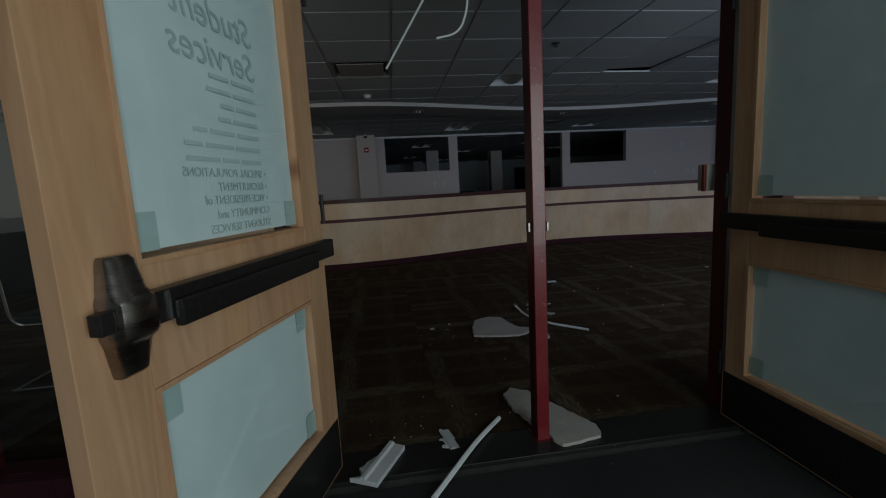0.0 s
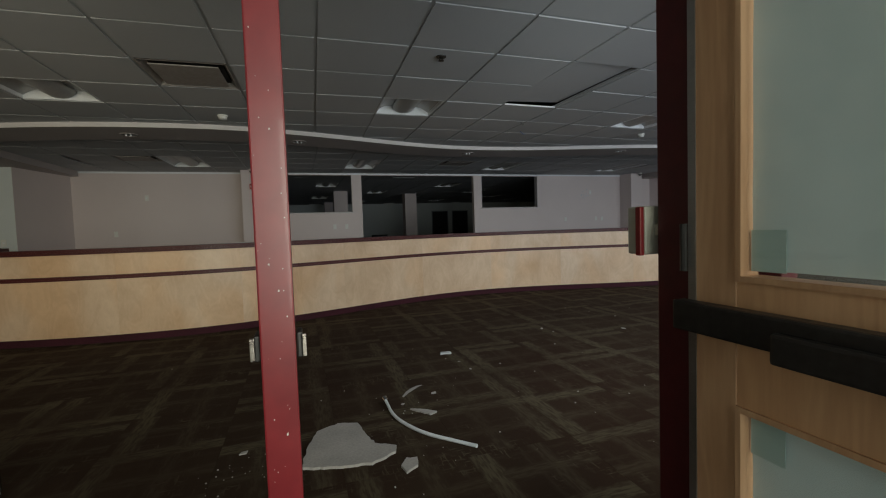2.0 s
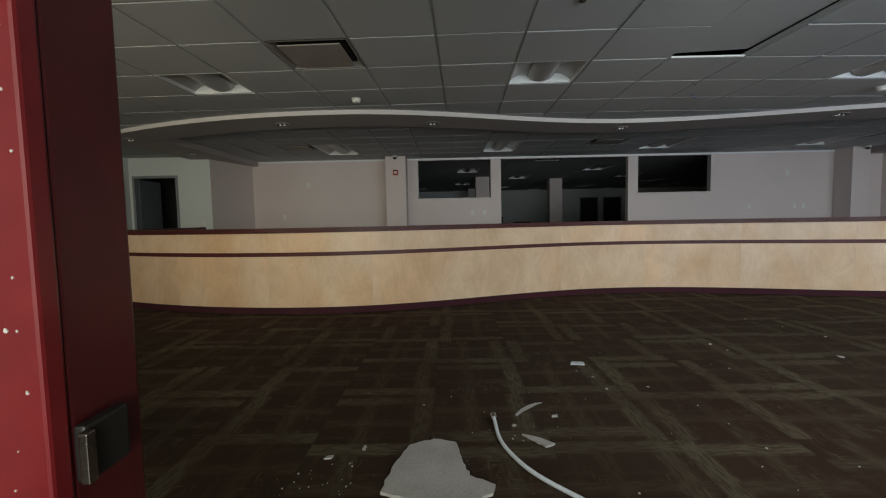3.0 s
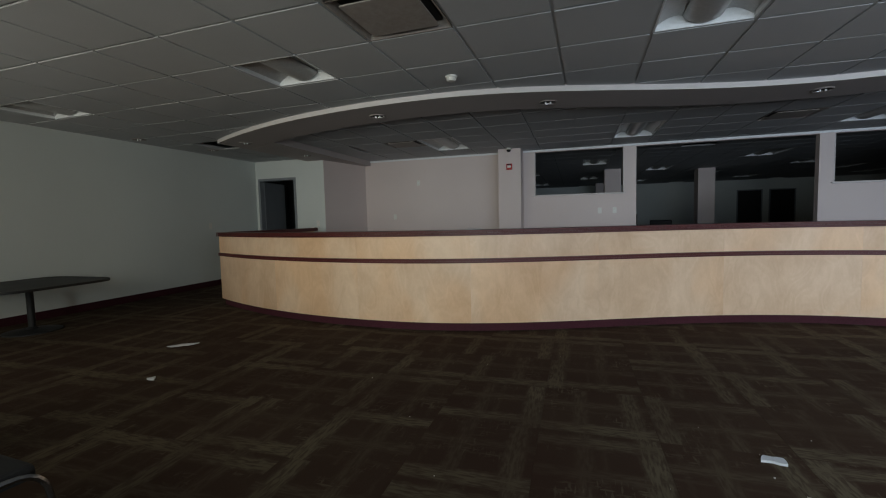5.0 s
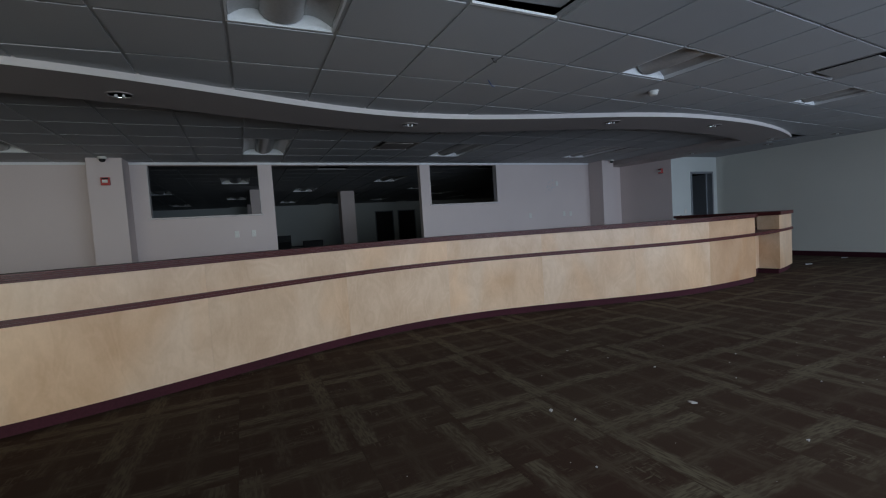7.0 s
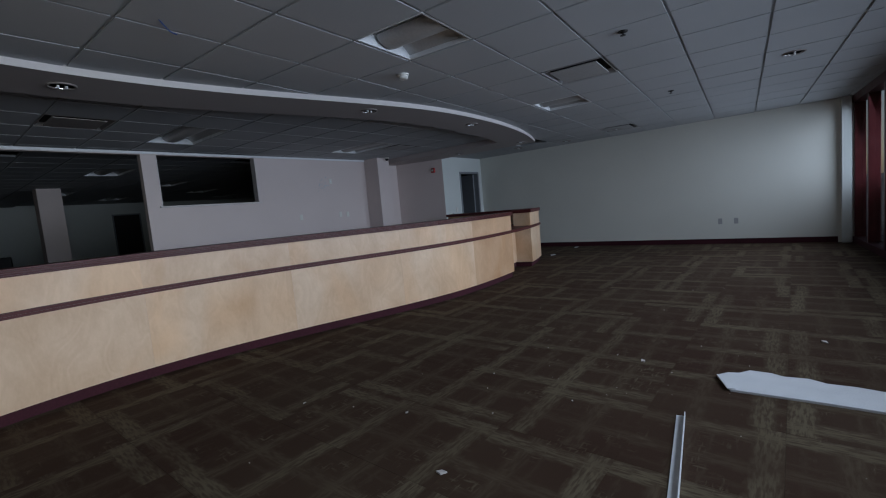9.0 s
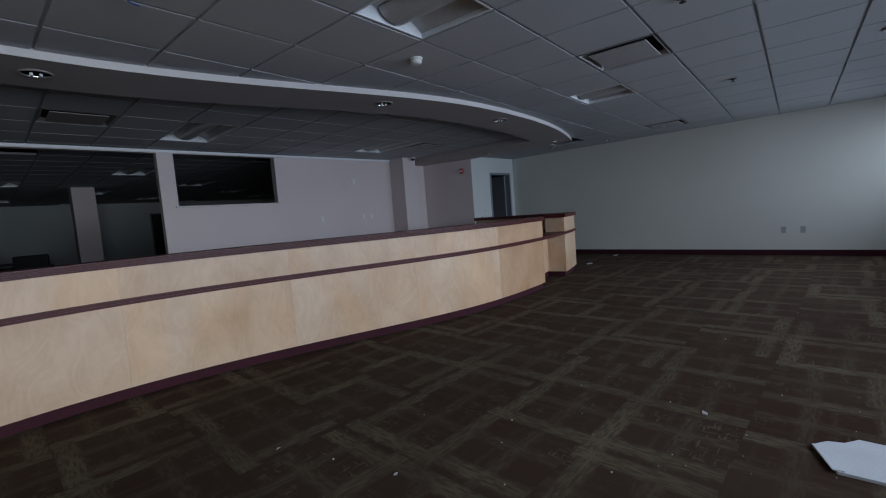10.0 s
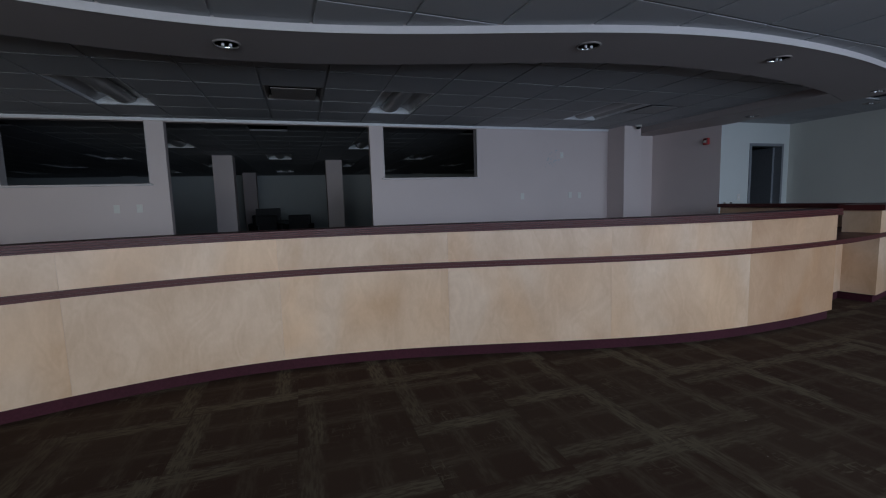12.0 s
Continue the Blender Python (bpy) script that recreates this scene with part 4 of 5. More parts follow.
def door_leaf(m, label, sign, W=0.93, s0=0.115, s1=0.815, pad=0.11):
    """Maple stile-and-rail leaf in its own frame: hinge edge at x = 0, push face at y = 0, thickness behind."""
    T, H = 0.045, 2.10
    d = tagged(thing("door_leaf", m, label, "door", "entrance doors"), kind="")
    part("hinge_stile", boxes((0.0, s0, 0.0, T, 0.012, H), bevel=0.002), DOOR_WOOD, d)
    part("lock_stile", boxes((s1, W, 0.0, T, 0.012, H), bevel=0.002), DOOR_WOOD, d)
    for z0, z1 in ((0.012, 0.248), (0.775, 1.038), (1.96, H)):
        part("rail", boxes((s0 + 0.0005, s1 - 0.0005, 0.001, T - 0.001, z0, z1), bevel=0.0015), DOOR_WOOD, d)
    for z0, z1 in ((0.248, 0.775), (1.038, 1.96)):
        b = 0.012
        bm = boxes((s0, s0 + b, -0.004, T + 0.002, z0, z1), (s1 - b, s1, -0.004, T + 0.002, z0, z1), (s0 + b, s1 - b, -0.004, T + 0.002, z0, z0 + b), (s0 + b, s1 - b, -0.004, T + 0.002, z1 - b, z1))
        part("glazing_bead", bm, DOOR_WOOD, d)
        g = part("pane", boxes((s0 + b, s1 - b, 0.012, 0.017, z0 + b, z1 - b)), GLASS, d)
        g.visible_shadow = False
        bm = bmesh.new()
        nx, nz = 10, 12
        gx0, gx1, gz0, gz1 = s0 + b + 0.004, s1 - b - 0.006, z0 + b + 0.012, z1 - b - 0.004
        vs = [[bm.verts.new((gx0 + (gx1 - gx0) * i / nx, 0.026 + 0.004 * noise.noise((i * 0.5, k * 0.4, z0 * 9)), gz0 + (gz1 - gz0) * k / nz)) for k in range(nz + 1)] for i in range(nx + 1)]
        for i in range(nx):
            for k in range(nz):
                bm.faces.new((vs[i][k], vs[i + 1][k], vs[i + 1][k + 1], vs[i][k + 1]))
        bmesh.ops.solidify(bm, geom=bm.faces[:], thickness=0.0012)
        sheet = part("paper_sheet", bm, PAPER, d, "pale mint paper taped behind the glass", smooth=True)
        for cx in (gx0 + 0.035, gx1 - 0.035):
            for cz in (gz0 + 0.04, gz1 - 0.04):
                part("tape", boxes((cx - 0.034, cx + 0.034, 0.0195, 0.0205, cz - 0.042, cz + 0.042), bevel=0.0003), TAPE, sheet)
        if sign and z0 > 1:
            lines = [("Student", 0.105, 1.606, 1), ("Services", 0.105, 1.509, 1)]
            lines += [("", 0.022, 1.480 - 0.0365 * k, 0) for k in range(7)]
            lines += [("• SPECIAL POPULATIONS", 0.032, 1.222, 0), ("• RECRUITMENT", 0.032, 1.185, 0), ("• VICE PRESIDENT of", 0.032, 1.150, 0), ("COMMUNITY and", 0.032, 1.112, 0), ("STUDENT SERVICES", 0.032, 1.074, 0)]
            for text, size, z, slant in lines:
                if text:
                    cu = bpy.data.curves.new("lettering", "FONT")
                    cu.body, cu.size, cu.extrude, cu.shear = text, size, 0.0004, 0.25 * slant
                    tmp = new("lettering", cu)
                    me = bpy.data.meshes.new_from_object(tmp.evaluated_get(bpy.context.evaluated_depsgraph_get()))
                    bpy.data.objects.remove(tmp)
                    me.materials.clear()
                    me.materials.append(INK)
                    ob = new("lettering", me)
                else:
                    # unreadable lines: one low bar for each word
                    rows, at = [], 0.02
                    for _ in range(rng.randint(2, 3)):
                        wl = rng.uniform(0.05, 0.13)
                        rows.append((at, at + wl, 0.0, size * 0.5, -0.0004, 0.0004))
                        at += wl + 0.012
                    ob = link("lettering", boxes(*rows), FADED_INK)
                ob.parent = sheet
                # seen from behind, so the lines read backwards
                ob.matrix_basis = Matrix.Translation((0.315, 0.0208, z)) @ Matrix(((1, 0, 0, 0), (0, 0, 1, 0), (0, 1, 0, 0), (0, 0, 0, 1)))
    part("kick_plate", boxes((0.01, W - 0.01, -0.0025, -0.0005, 0.02, 0.235)), BRONZE, d, "dark scuffed kick plate")
    dev = part("exit_device", boxes((-0.01, s1 + 0.03, -0.042, -0.004, 0.918, 0.986), bevel=0.006), BRONZE, d, "dark panic bar")
    part("push_pad", boxes((s0 + pad, s1 - 0.03, -0.064, -0.0425, 0.902, 0.960), bevel=0.007), BRONZE, dev)
    part("bar_seam", boxes((s1 - 0.025, s1 - 0.018, -0.046, -0.0425, 0.922, 0.982)), STEEL, dev)
    bm = bmesh.new()
    rows = []
    for z, wd, dp in ((0.836, 0.028, 0.020), (0.842, 0.031, 0.028), (0.900, 0.040, 0.040), (0.914, 0.045, 0.056), (0.922, 0.046, 0.060), (0.980, 0.046, 0.060), (0.988, 0.045, 0.056), (1.002, 0.040, 0.042), (1.060, 0.032, 0.030), (1.068, 0.028, 0.022)):
        rows.append([bm.verts.new((W - 0.098 + wd * cx, -dp * cy - 0.002, z)) for cx, cy in ((-1, 0), (-1, 0.6), (-0.85, 0.86), (-0.6, 0.97), (-0.2, 1), (0.2, 1), (0.6, 0.97), (0.85, 0.86), (1, 0.6), (1, 0))])
    for a, b in zip(rows, rows[1:]):
        for k in range(10):
            bm.faces.new((a[k], a[(k + 1) % 10], b[(k + 1) % 10], b[k]))
    bm.faces.new(rows[0][::-1])
    bm.faces.new(rows[-1])
    part("latch_case", bm, LATCH, dev, "worn steel latch case", smooth=True)
    part("latch_bolt", boxes((W - 0.053, W - 0.022, -0.045, -0.018, 0.935, 0.975), bevel=0.003), BRONZE, dev)
    if not sign:
        part("edge_guard", boxes((0.0, 0.02, -0.003, -0.0005, 0.24, H - 0.01)), STEEL, d, "dull steel edge guard")
    part("edge_strip", boxes((-0.003, -0.0005, 0.004, T - 0.004, 0.02, H - 0.01)), STEEL, d)
    for z in (0.22, 1.05, 1.85):
        bm = bmesh.new()
        tube(bm, [(-0.008, -0.008, z), (-0.008, -0.008, z + 0.11)], 0.008, 10)
        part("hinge", bm, BRONZE, d, smooth=True)
    return d


# push face of each leaf looks towards the gap between the two open leaves
LA, LB = Vector((-0.174, 1.527)), Vector((-0.482, 0.560))
ang = math.degrees(math.atan2(LB.y - LA.y, LB.x - LA.x))
mirror = Matrix.Diagonal((1, -1, 1, 1))


def leaf_with_face(hinge, angle, flip):
    m = pose(hinge[0], hinge[1], 0, 0, 0, angle)
    return m @ mirror if flip else m


door_leaf(leaf_with_face(LA, ang, True), "open maple entrance door with papered panes and a notice", True, 1.01, 0.138, 0.855, 0.035)
door_leaf(leaf_with_face((1.618, 1.532), -90, False), "open maple entrance door with papered panes", False)

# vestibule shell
# left wall takes the darker grey to keep that side of the vestibule dim
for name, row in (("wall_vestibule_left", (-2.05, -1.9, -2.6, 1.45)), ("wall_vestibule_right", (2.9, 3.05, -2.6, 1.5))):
    tagged(link(name, boxes((*row, -0.01, 3.0)), GREY_DOOR if row[0] < 0 else PALE), "plain vestibule wall, darkened on the left side", "wall", kind="structure")
tagged(link("ceiling_vestibule", boxes((-1.9, 2.9, -2.6, 1.42, 2.6, 2.7)), TILE), "plain vestibule ceiling", "ceiling", kind="structure")
bm = boxes((-1.9, -0.5, -2.7, -2.5, -0.01, 3.0), (2.3, 2.9, -2.7, -2.5, -0.01, 3.0), (-0.5, 2.3, -2.7, -2.5, 2.4, 3.0))
tagged(link("wall_vestibule_back", bm, PALE), "vestibule wall with the outer doorway", "wall", kind="structure")


# ---- chairs with chrome loops ----
def sled_chair(m, label):
    c = thing("sled_chair", m, label, "chair", "chrome frame chairs")
    for s in (-1, 1):
        bm = bmesh.new()
        tube(bm, rounded([(0.26 * s, -0.24, 1.02), (0.26 * s, -0.20, 0.44), (0.26 * s, 0.26, 0.44), (0.26 * s, 0.27, 0.015), (0.26 * s, -0.26, 0.015)], 0.10), 0.011, 10)
        part("side_frame", bm, CHROME, c, smooth=True)
    bm = bmesh.new()
    tube(bm, [(-0.26, -0.25, 0.015), (0.26, -0.25, 0.015)], 0.010, 10)
    part("cross_bar", bm, CHROME, c, smooth=True)
    part("seat", boxes((-0.25, 0.25, -0.20, 0.25, 0.445, 0.50), bevel=0.02), BLACK, c)
    part("backrest", boxes((-0.245, 0.245, -0.262, -0.225, 0.62, 1.02), bevel=0.015), BLACK, c)
    return c


stool = thing("sled_stool", pose(-0.82, 2.92, 0, 0, 0, -4), "low black stool on chrome sled loops", "stool")
for e in (-1, 1):
    bm = bmesh.new()
    tube(bm, rounded([(0.25 * e, -0.20, 0.41), (0.25 * e, 0.22, 0.41), (0.25 * e, 0.26, 0.013), (0.25 * e, -0.24, 0.013), (0.25 * e, -0.20, 0.41)], 0.10), 0.010, 10)
    part("side_frame", bm, DIMMED_CHROME, stool, smooth=True)
bm = bmesh.new()
tube(bm, [(-0.25, -0.235, 0.013), (0.25, -0.235, 0.013)], 0.009, 10)
part("cross_bar", bm, DIMMED_CHROME, stool, smooth=True)
part("seat", boxes((-0.235, 0.235, -0.22, 0.21, 0.375, 0.425), bevel=0.02), BLACK, stool)
sled_chair(pose(-2.08, 3.04, 0, 0, 0, -90), "black chair with a chrome frame beside the glazing")

# low black table by the left wall
tb = thing("low_table", pose(-4.9, 5.55, 0), "low black table standing against the pale wall", "table")
pts = [(0.60 * math.copysign(abs(math.cos(a)) ** 0.4, math.cos(a)), 0.62 * math.copysign(abs(math.sin(a)) ** 0.4, math.sin(a))) for a in [2 * math.pi * k / 48 for k in range(48)]]
bm = bmesh.new()
prism(bm, pts, 0.528, 0.555)
part("tabletop", bm, BLACK, tb)
bm = bmesh.new()
lathe(bm, [(0.0, 0.0), (0.27, 0.0), (0.27, 0.012), (0.06, 0.035), (0.035, 0.06), (0.035, 0.5), (0.12, 0.5275), (0.0, 0.5275)], 24)
part("pedestal", bm, BLACK, tb, smooth=True)


# ---- doors to the back rooms ----
def back_door(i, x0, x1, hinge_left, angle):
    d = tagged(new(f"door_{i}"), "grey steel door standing ajar in its frame", "door", kind="structure")
    y = DOORWALL
    part("door_frame", boxes((x0 + 0.001, x0 + 0.05, y - 0.012, y + 0.162, 0.0, 2.134), (x1 - 0.05, x1 - 0.001, y - 0.012, y + 0.162, 0.0, 2.134), (x0 + 0.05, x1 - 0.05, y - 0.012, y + 0.162, 2.085, 2.134)), GREY_DOOR, d)
    leaf = part("leaf", boxes((0.0, x1 - x0 - 0.11, 0.0, 0.044, 0.01, 2.075), bevel=0.003), GREY_DOOR, d)
    if hinge_left:
        leaf.matrix_basis = pose(x0 + 0.055, y + 0.12, 0, 0, 0, angle)
    else:
        leaf.matrix_basis = pose(x1 - 0.055, y + 0.12, 0, 0, 0, 180 - angle)
    bm = bmesh.new()
    tube(bm, [(x1 - x0 - 0.18, -0.05, 1.0), (x1 - x0 - 0.30, -0.05, 1.0)], 0.009, 8)
    tube(bm, [(x1 - x0 - 0.18, -0.05, 1.0), (x1 - x0 - 0.18, 0.0, 1.0)], 0.010, 8)
    part("handle", bm, STEEL, leaf)


back_door(1, -5.50, -4.55, True, 97)
back_door(2, 12.01, 12.89, False, 95)
# the dark grey on these walls stands in for an unlit room
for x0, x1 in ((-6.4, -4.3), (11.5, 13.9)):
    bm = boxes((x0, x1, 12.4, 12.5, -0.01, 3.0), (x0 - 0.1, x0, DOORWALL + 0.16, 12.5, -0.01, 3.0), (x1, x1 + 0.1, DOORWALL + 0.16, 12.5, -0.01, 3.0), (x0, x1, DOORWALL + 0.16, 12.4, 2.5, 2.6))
    tagged(link("wall_back_room", bm, CONCRETE), "plain back room walls, coloured dark in place of missing light", "wall", kind="structure")


# ---- wall fittings ----
def strobe(m):
    t = thing("fire_strobe", m, "red fire alarm strobe with a white lens", "fire alarm", "fire alarms")
    part("housing", boxes((-0.058, 0.058, -0.045, 0.0, -0.06, 0.06), bevel=0.008), RED_PLASTIC, t)
    part("lens", boxes((-0.035, 0.035, -0.066, -0.0455, -0.022, 0.02), bevel=0.006), PLASTIC, t)
    part("grille", boxes((-0.04, 0.04, -0.049, -0.0455, 0.03, 0.05)), DARK, t)


def dome(m):
    t = thing("dome_camera", m, "small white dome camera with a black bubble", "camera")
    bm = bmesh.new()
    lathe(bm, [(0.0, 0.0), (0.055, 0.0), (0.058, -0.02), (0.050, -0.034)], 20)
    part("base", bm, PLASTIC, t, smooth=True)
    bm = bmesh.new()
    lathe(bm, [(0.043, -0.034), (0.040, -0.055), (0.028, -0.072), (0.0, -0.08)], 20)
    part("bubble", bm, BLACK, t, smooth=True)


def plate(m, label="ivory wall outlet plate", kind=0, cover=None):
    t = thing("outlet_plate", m, label, "outlet", "wall outlet plates")
    part("cover", boxes((-0.036, 0.036, -0.007, 0.0, -0.058, 0.058), bevel=0.002), cover or PLASTIC, t)
    for z in (-0.024, 0.024) if kind == 0 else (0.0,):
        part("socket", boxes((-0.016, 0.016, -0.009, -0.0072, z - 0.014, z + 0.014), bevel=0.001), cover or (PLASTIC if kind == 0 else WHITE_METAL), t)


strobe(pose(-0.155, 11.049, 2.19))
strobe(pose(11.262, 10.42, 2.19, 0, 0, -101))
dome(pose(-0.155, 10.97, 2.552))
dome(pose(10.19, 10.97, 2.552))
for x, z in ((-2.87, 1.25), (-2.28, 2.0), (1.58, 1.27), (1.86, 1.27), (8.03, 1.29), (9.07, 1.29), (9.28, 1.28), (8.88, 2.05)):
    plate(pose(x, REAR - 0.0005, z), kind=int(z > 1.5))
for y in (4.51, 4.24):
    plate(pose(RIGHT - 0.0005, y, 0.46, 0, 0, 90), "grey wall outlet plate", 0, GREY_VENT)
plate(pose(LEFT + 0.0005, 8.87, 1.15, 0, 0, -90), kind=1)
plate(pose(-4.05, DOORWALL - 0.0005, 1.15), kind=1)
plate(pose(11.78, DOORWALL - 0.0005, 1.15), kind=1)
for x in (-4.12, 11.5):
    t = thing("wall_phone", pose(x, DOORWALL - 0.001, 1.03), "small ivory and black wall box above the counter", "wall box")
    part("body", boxes((-0.09, 0.07, -0.05, 0.0, -0.04, 0.045), bevel=0.006), PLASTIC, t)
    part("cover", boxes((0.01, 0.06, -0.056, -0.0505, -0.03, 0.035), bevel=0.002), BLACK, t)
# torn patches left by a removed cabinet
bm = bmesh.new()
rw = random.Random(9)
for _ in range(26):
    x, z, s = rw.gauss(8.66, 0.09), rw.gauss(1.93, 0.10), rw.uniform(0.004, 0.018)
    box(bm, x - s, x + s, REAR - 0.0016, REAR - 0.0004, z - s * rw.uniform(0.4, 1.5), z + s * rw.uniform(0.4, 1.5))
tagged(link("plaster_scars", bm, WHITE_BOARD), "torn paint scars on the taupe wall", "wall damage", kind="stuff")

# ---- dark room behind the openings ----
tagged(link("wall_far", boxes((-8, 16, 25.0, 25.2, -0.01, 3.0)), PALE), "pale far wall of the dark back office", "wall", kind="structure")
for name, x in (("wall_office_left", -8.2), ("wall_office_right", 15.8)):
    tagged(link(name, boxes((x, x + 0.2, REAR + 0.9, 25.0, -0.01, 3.0)), PALE), "plain side wall of the dark office", "wall", kind="structure")
for name, x0, x1 in (("wall_office_near_left", -8.0, -3.6), ("wall_office_near_right", 11.05, 15.8)):
    tagged(link(name, boxes((x0, x1, 12.6, 12.75, -0.01, 3.0)), PALE), "plain near wall of the dark office", "wall", kind="structure")
OC = 2.60
bm = bmesh.new()
OX, OY = 1.30, 14.0
office_lights = []
for k in range(-14, 23):
    for m in range(-4, 17):
        x0, x1, y0, y1 = OX + PX * k, OX + PX * (k + 1), OY + PY * m, OY + PY * (m + 1)
        if x0 < -8 or x1 > 15.8 or y0 < REAR + 0.15 or y1 > 25:
            continue
        if k % 3 == 0 and m % 4 in (0, 1) and (k // 3 + m // 4) % 2 == 0:
            if m % 4 == 0:
                office_lights.append((x0, x1, y0, y1 + PY))
            continue
        box(bm, x0 + 0.012, x1 - 0.012, y0 + 0.012, y1 - 0.012, OC - 0.008, OC + 0.01)
for k in range(-14, 23):
    x = OX + PX * k
    box(bm, x - 0.012, x + 0.012, REAR + 0.14, 25, OC + 0.004, OC + 0.02)
for m in range(-4, 18):
    y = OY + PY * m
    if y > REAR + 0.2 and m % 4 != 1:
        box(bm, -8, 15.8, y - 0.012, y + 0.012, OC + 0.0035, OC + 0.0195)
tagged(link("ceiling_office", bm, TILE), "dark acoustic tile ceiling of the office", "ceiling", kind="structure")
first = None
for x0, x1, y0, y1 in office_lights:
    if not (-7 < x0 < 14 and y0 < 22):
        continue
    if first is None:
        first = troffer(x0, x1, y0, y1, OC)
    else:
        copy_thing(first, pose(x0, y0, OC))
for x, y in ((1.99, 16.77), (4.88, 18.0), (2.0, 23.0)):
    tagged(link("column", boxes((x, x + 0.48, y, y + 0.48, -0.01, OC - 0.01), bevel=0.006), TAUPE), "square column in the dark office", "column", "office columns")
for x0 in (8.15, 9.40):
    t = thing("office_door", pose(x0, 24.99, 0), "dark door in the far office wall", "door", "far doors")
    part("frame", boxes((-0.05, 0.0, -0.03, 0.0, 0.0, 2.15), (0.9, 0.95, -0.03, 0.0, 0.0, 2.15), (0.0, 0.9, -0.03, 0.0, 2.1, 2.15)), GREY_DOOR, t)
    part("leaf", boxes((0.0, 0.9, -0.02, 0.0, 0.005, 2.1)), BLACK, t)


def armchair(m):
    c = thing("office_armchair", m, "dark upholstered armchair standing in the office", "armchair", "office armchairs")
    part("seat", boxes((-0.35, 0.35, -0.35, 0.35, 0.12, 0.45), bevel=0.04), BLACK, c)
    part("backrest", boxes((-0.35, 0.35, 0.22, 0.40, 0.451, 0.95), bevel=0.04), BLACK, c)
    for s in (-1, 1):
        part("armrest", boxes((s * 0.36 - 0.08 * (s < 0), s * 0.36 + 0.08 * (s > 0), -0.35, 0.40, 0.12, 0.66), bevel=0.03), BLACK, c)
    for sx in (-0.38, 0.34):
        for sy in (-0.3, 0.3):
            part("leg", boxes((sx, sx + 0.04, sy, sy + 0.04, 0.0, 0.119)), BLACK, c)


for x, y, a in ((3.05, 19.6, 20), (3.95, 19.0, -15), (2.75, 21.0, 0)):
    armchair(pose(x, y, 0, 0, 0, a))
dk = thing("office_desk", pose(3.4, 20.4, 0), "dark desk with a hutch in the office", "desk")
part("desktop", boxes((-0.8, 0.8, -0.35, 0.35, 0.71, 0.75)), BLACK, dk)
for s in (-0.78, 0.74):
    part("side", boxes((s, s + 0.04, -0.33, 0.33, 0.0, 0.709)), BLACK, dk)
part("hutch", boxes((-0.8, 0.0, 0.1, 0.35, 0.751, 1.18), bevel=0.01), BLACK, dk)


# ---- hanging strips at the entrance ----
def strip(name, pts, r, label, category, material=WHITE_METAL):
    bm = bmesh.new()
    tube(bm, pts, r, 6)
    return tagged(link(name, bm, material, True), label, category)


strip("hanging_wire", rounded([(0.58, 2.10, 2.508), (0.53, 2.05, 2.38), (0.145, 2.129, 1.783)], 0.3, 10), 0.006, "pale ribbed conduit hanging from the ceiling", "conduit")
strip("hanging_wire", rounded([(0.50, 1.86, 2.508), (0.515, 1.80, 1.96), (0.47, 1.80, 1.845), (0.367, 1.817, 1.829)], 0.10, 8), 0.005, "pale curled wire hanging from the ceiling", "wire")


bm = bmesh.new()
tube(bm, rounded([(3.80, 6.33, 2.508), (3.84, 6.36, 2.488), (3.90, 6.42, 2.478), (3.95, 6.46, 2.490)], 0.03, 4), 0.004, 6)
tagged(link("cable_end", bm, surface("blue_cable_sheath", (0.02, 0.06, 0.22), (0.03, 0.09, 0.30), 0.5, grain=60), True), "short blue cable end poking from a ceiling joint", "cable")
clip = thing("ceiling_hook", pose(3.57, 5.87, CEIL - 0.006, 0, 0, 20), "small bent dark hook at a ceiling joint", "hook")
bm = bmesh.new()
tube(bm, rounded([(0, 0, 0.004), (0, 0, -0.02), (0.035, 0, -0.03), (0.05, 0, -0.015)], 0.012, 4), 0.003, 6)
part("wire", bm, BRONZE, clip)
part("base", boxes((-0.015, 0.015, -0.01, 0.01, -0.003, 0.003), bevel=0.001), BRONZE, clip)


# ---- debris ----
def ragged(name, m, outline, thick, seed, label, material=BOARD, category="debris"):
    """A broken board: a closed outline with a crumbled edge, thick metres high."""
    r = random.Random(seed)
    pts = []
    n = len(outline)
    for i in range(n):
        a, b = Vector(outline[i]), Vector(outline[(i + 1) % n])
        k = max(1, int((b - a).length / 0.025))
        for j in range(k):
            p = a.lerp(b, j / k)
            pts.append((p.x + r.uniform(-0.006, 0.006), p.y + r.uniform(-0.006, 0.006)))
    bm = bmesh.new()
    prism(bm, pts, 0.0, thick)
    bmesh.ops.triangulate(bm, faces=[f for f in bm.faces if len(f.verts) > 4])
    ob = tagged(link(name, bm, material), label, category)
    ob.matrix_basis = m
    return ob


ragged("broken_tile", pose(0, 0, 0.0), [(0.72, 2.96), (0.74, 3.14), (0.80, 3.33), (0.93, 3.40), (1.04, 3.36), (1.06, 3.20), (1.10, 3.07), (1.20, 3.01), (1.18, 2.94), (1.05, 2.88), (0.90, 2.90)], 0.014, 3, "broken piece of ceiling tile lying on the carpet")
ragged("broken_tile", pose(0, 0, 0.0), [(1.18, 2.80), (1.22, 2.86), (1.27, 2.85), (1.26, 2.78), (1.20, 2.74)], 0.012, 5, "small broken tile chunk on the carpet")
ragged("broken_tile", pose(0, 0, 0.012), [(0.66, 1.96), (0.72, 2.02), (0.80, 1.96), (0.99, 1.56), (0.97, 1.47), (0.775, 1.44), (0.66, 1.80)], 0.015, 7, "long broken board beside the red post")
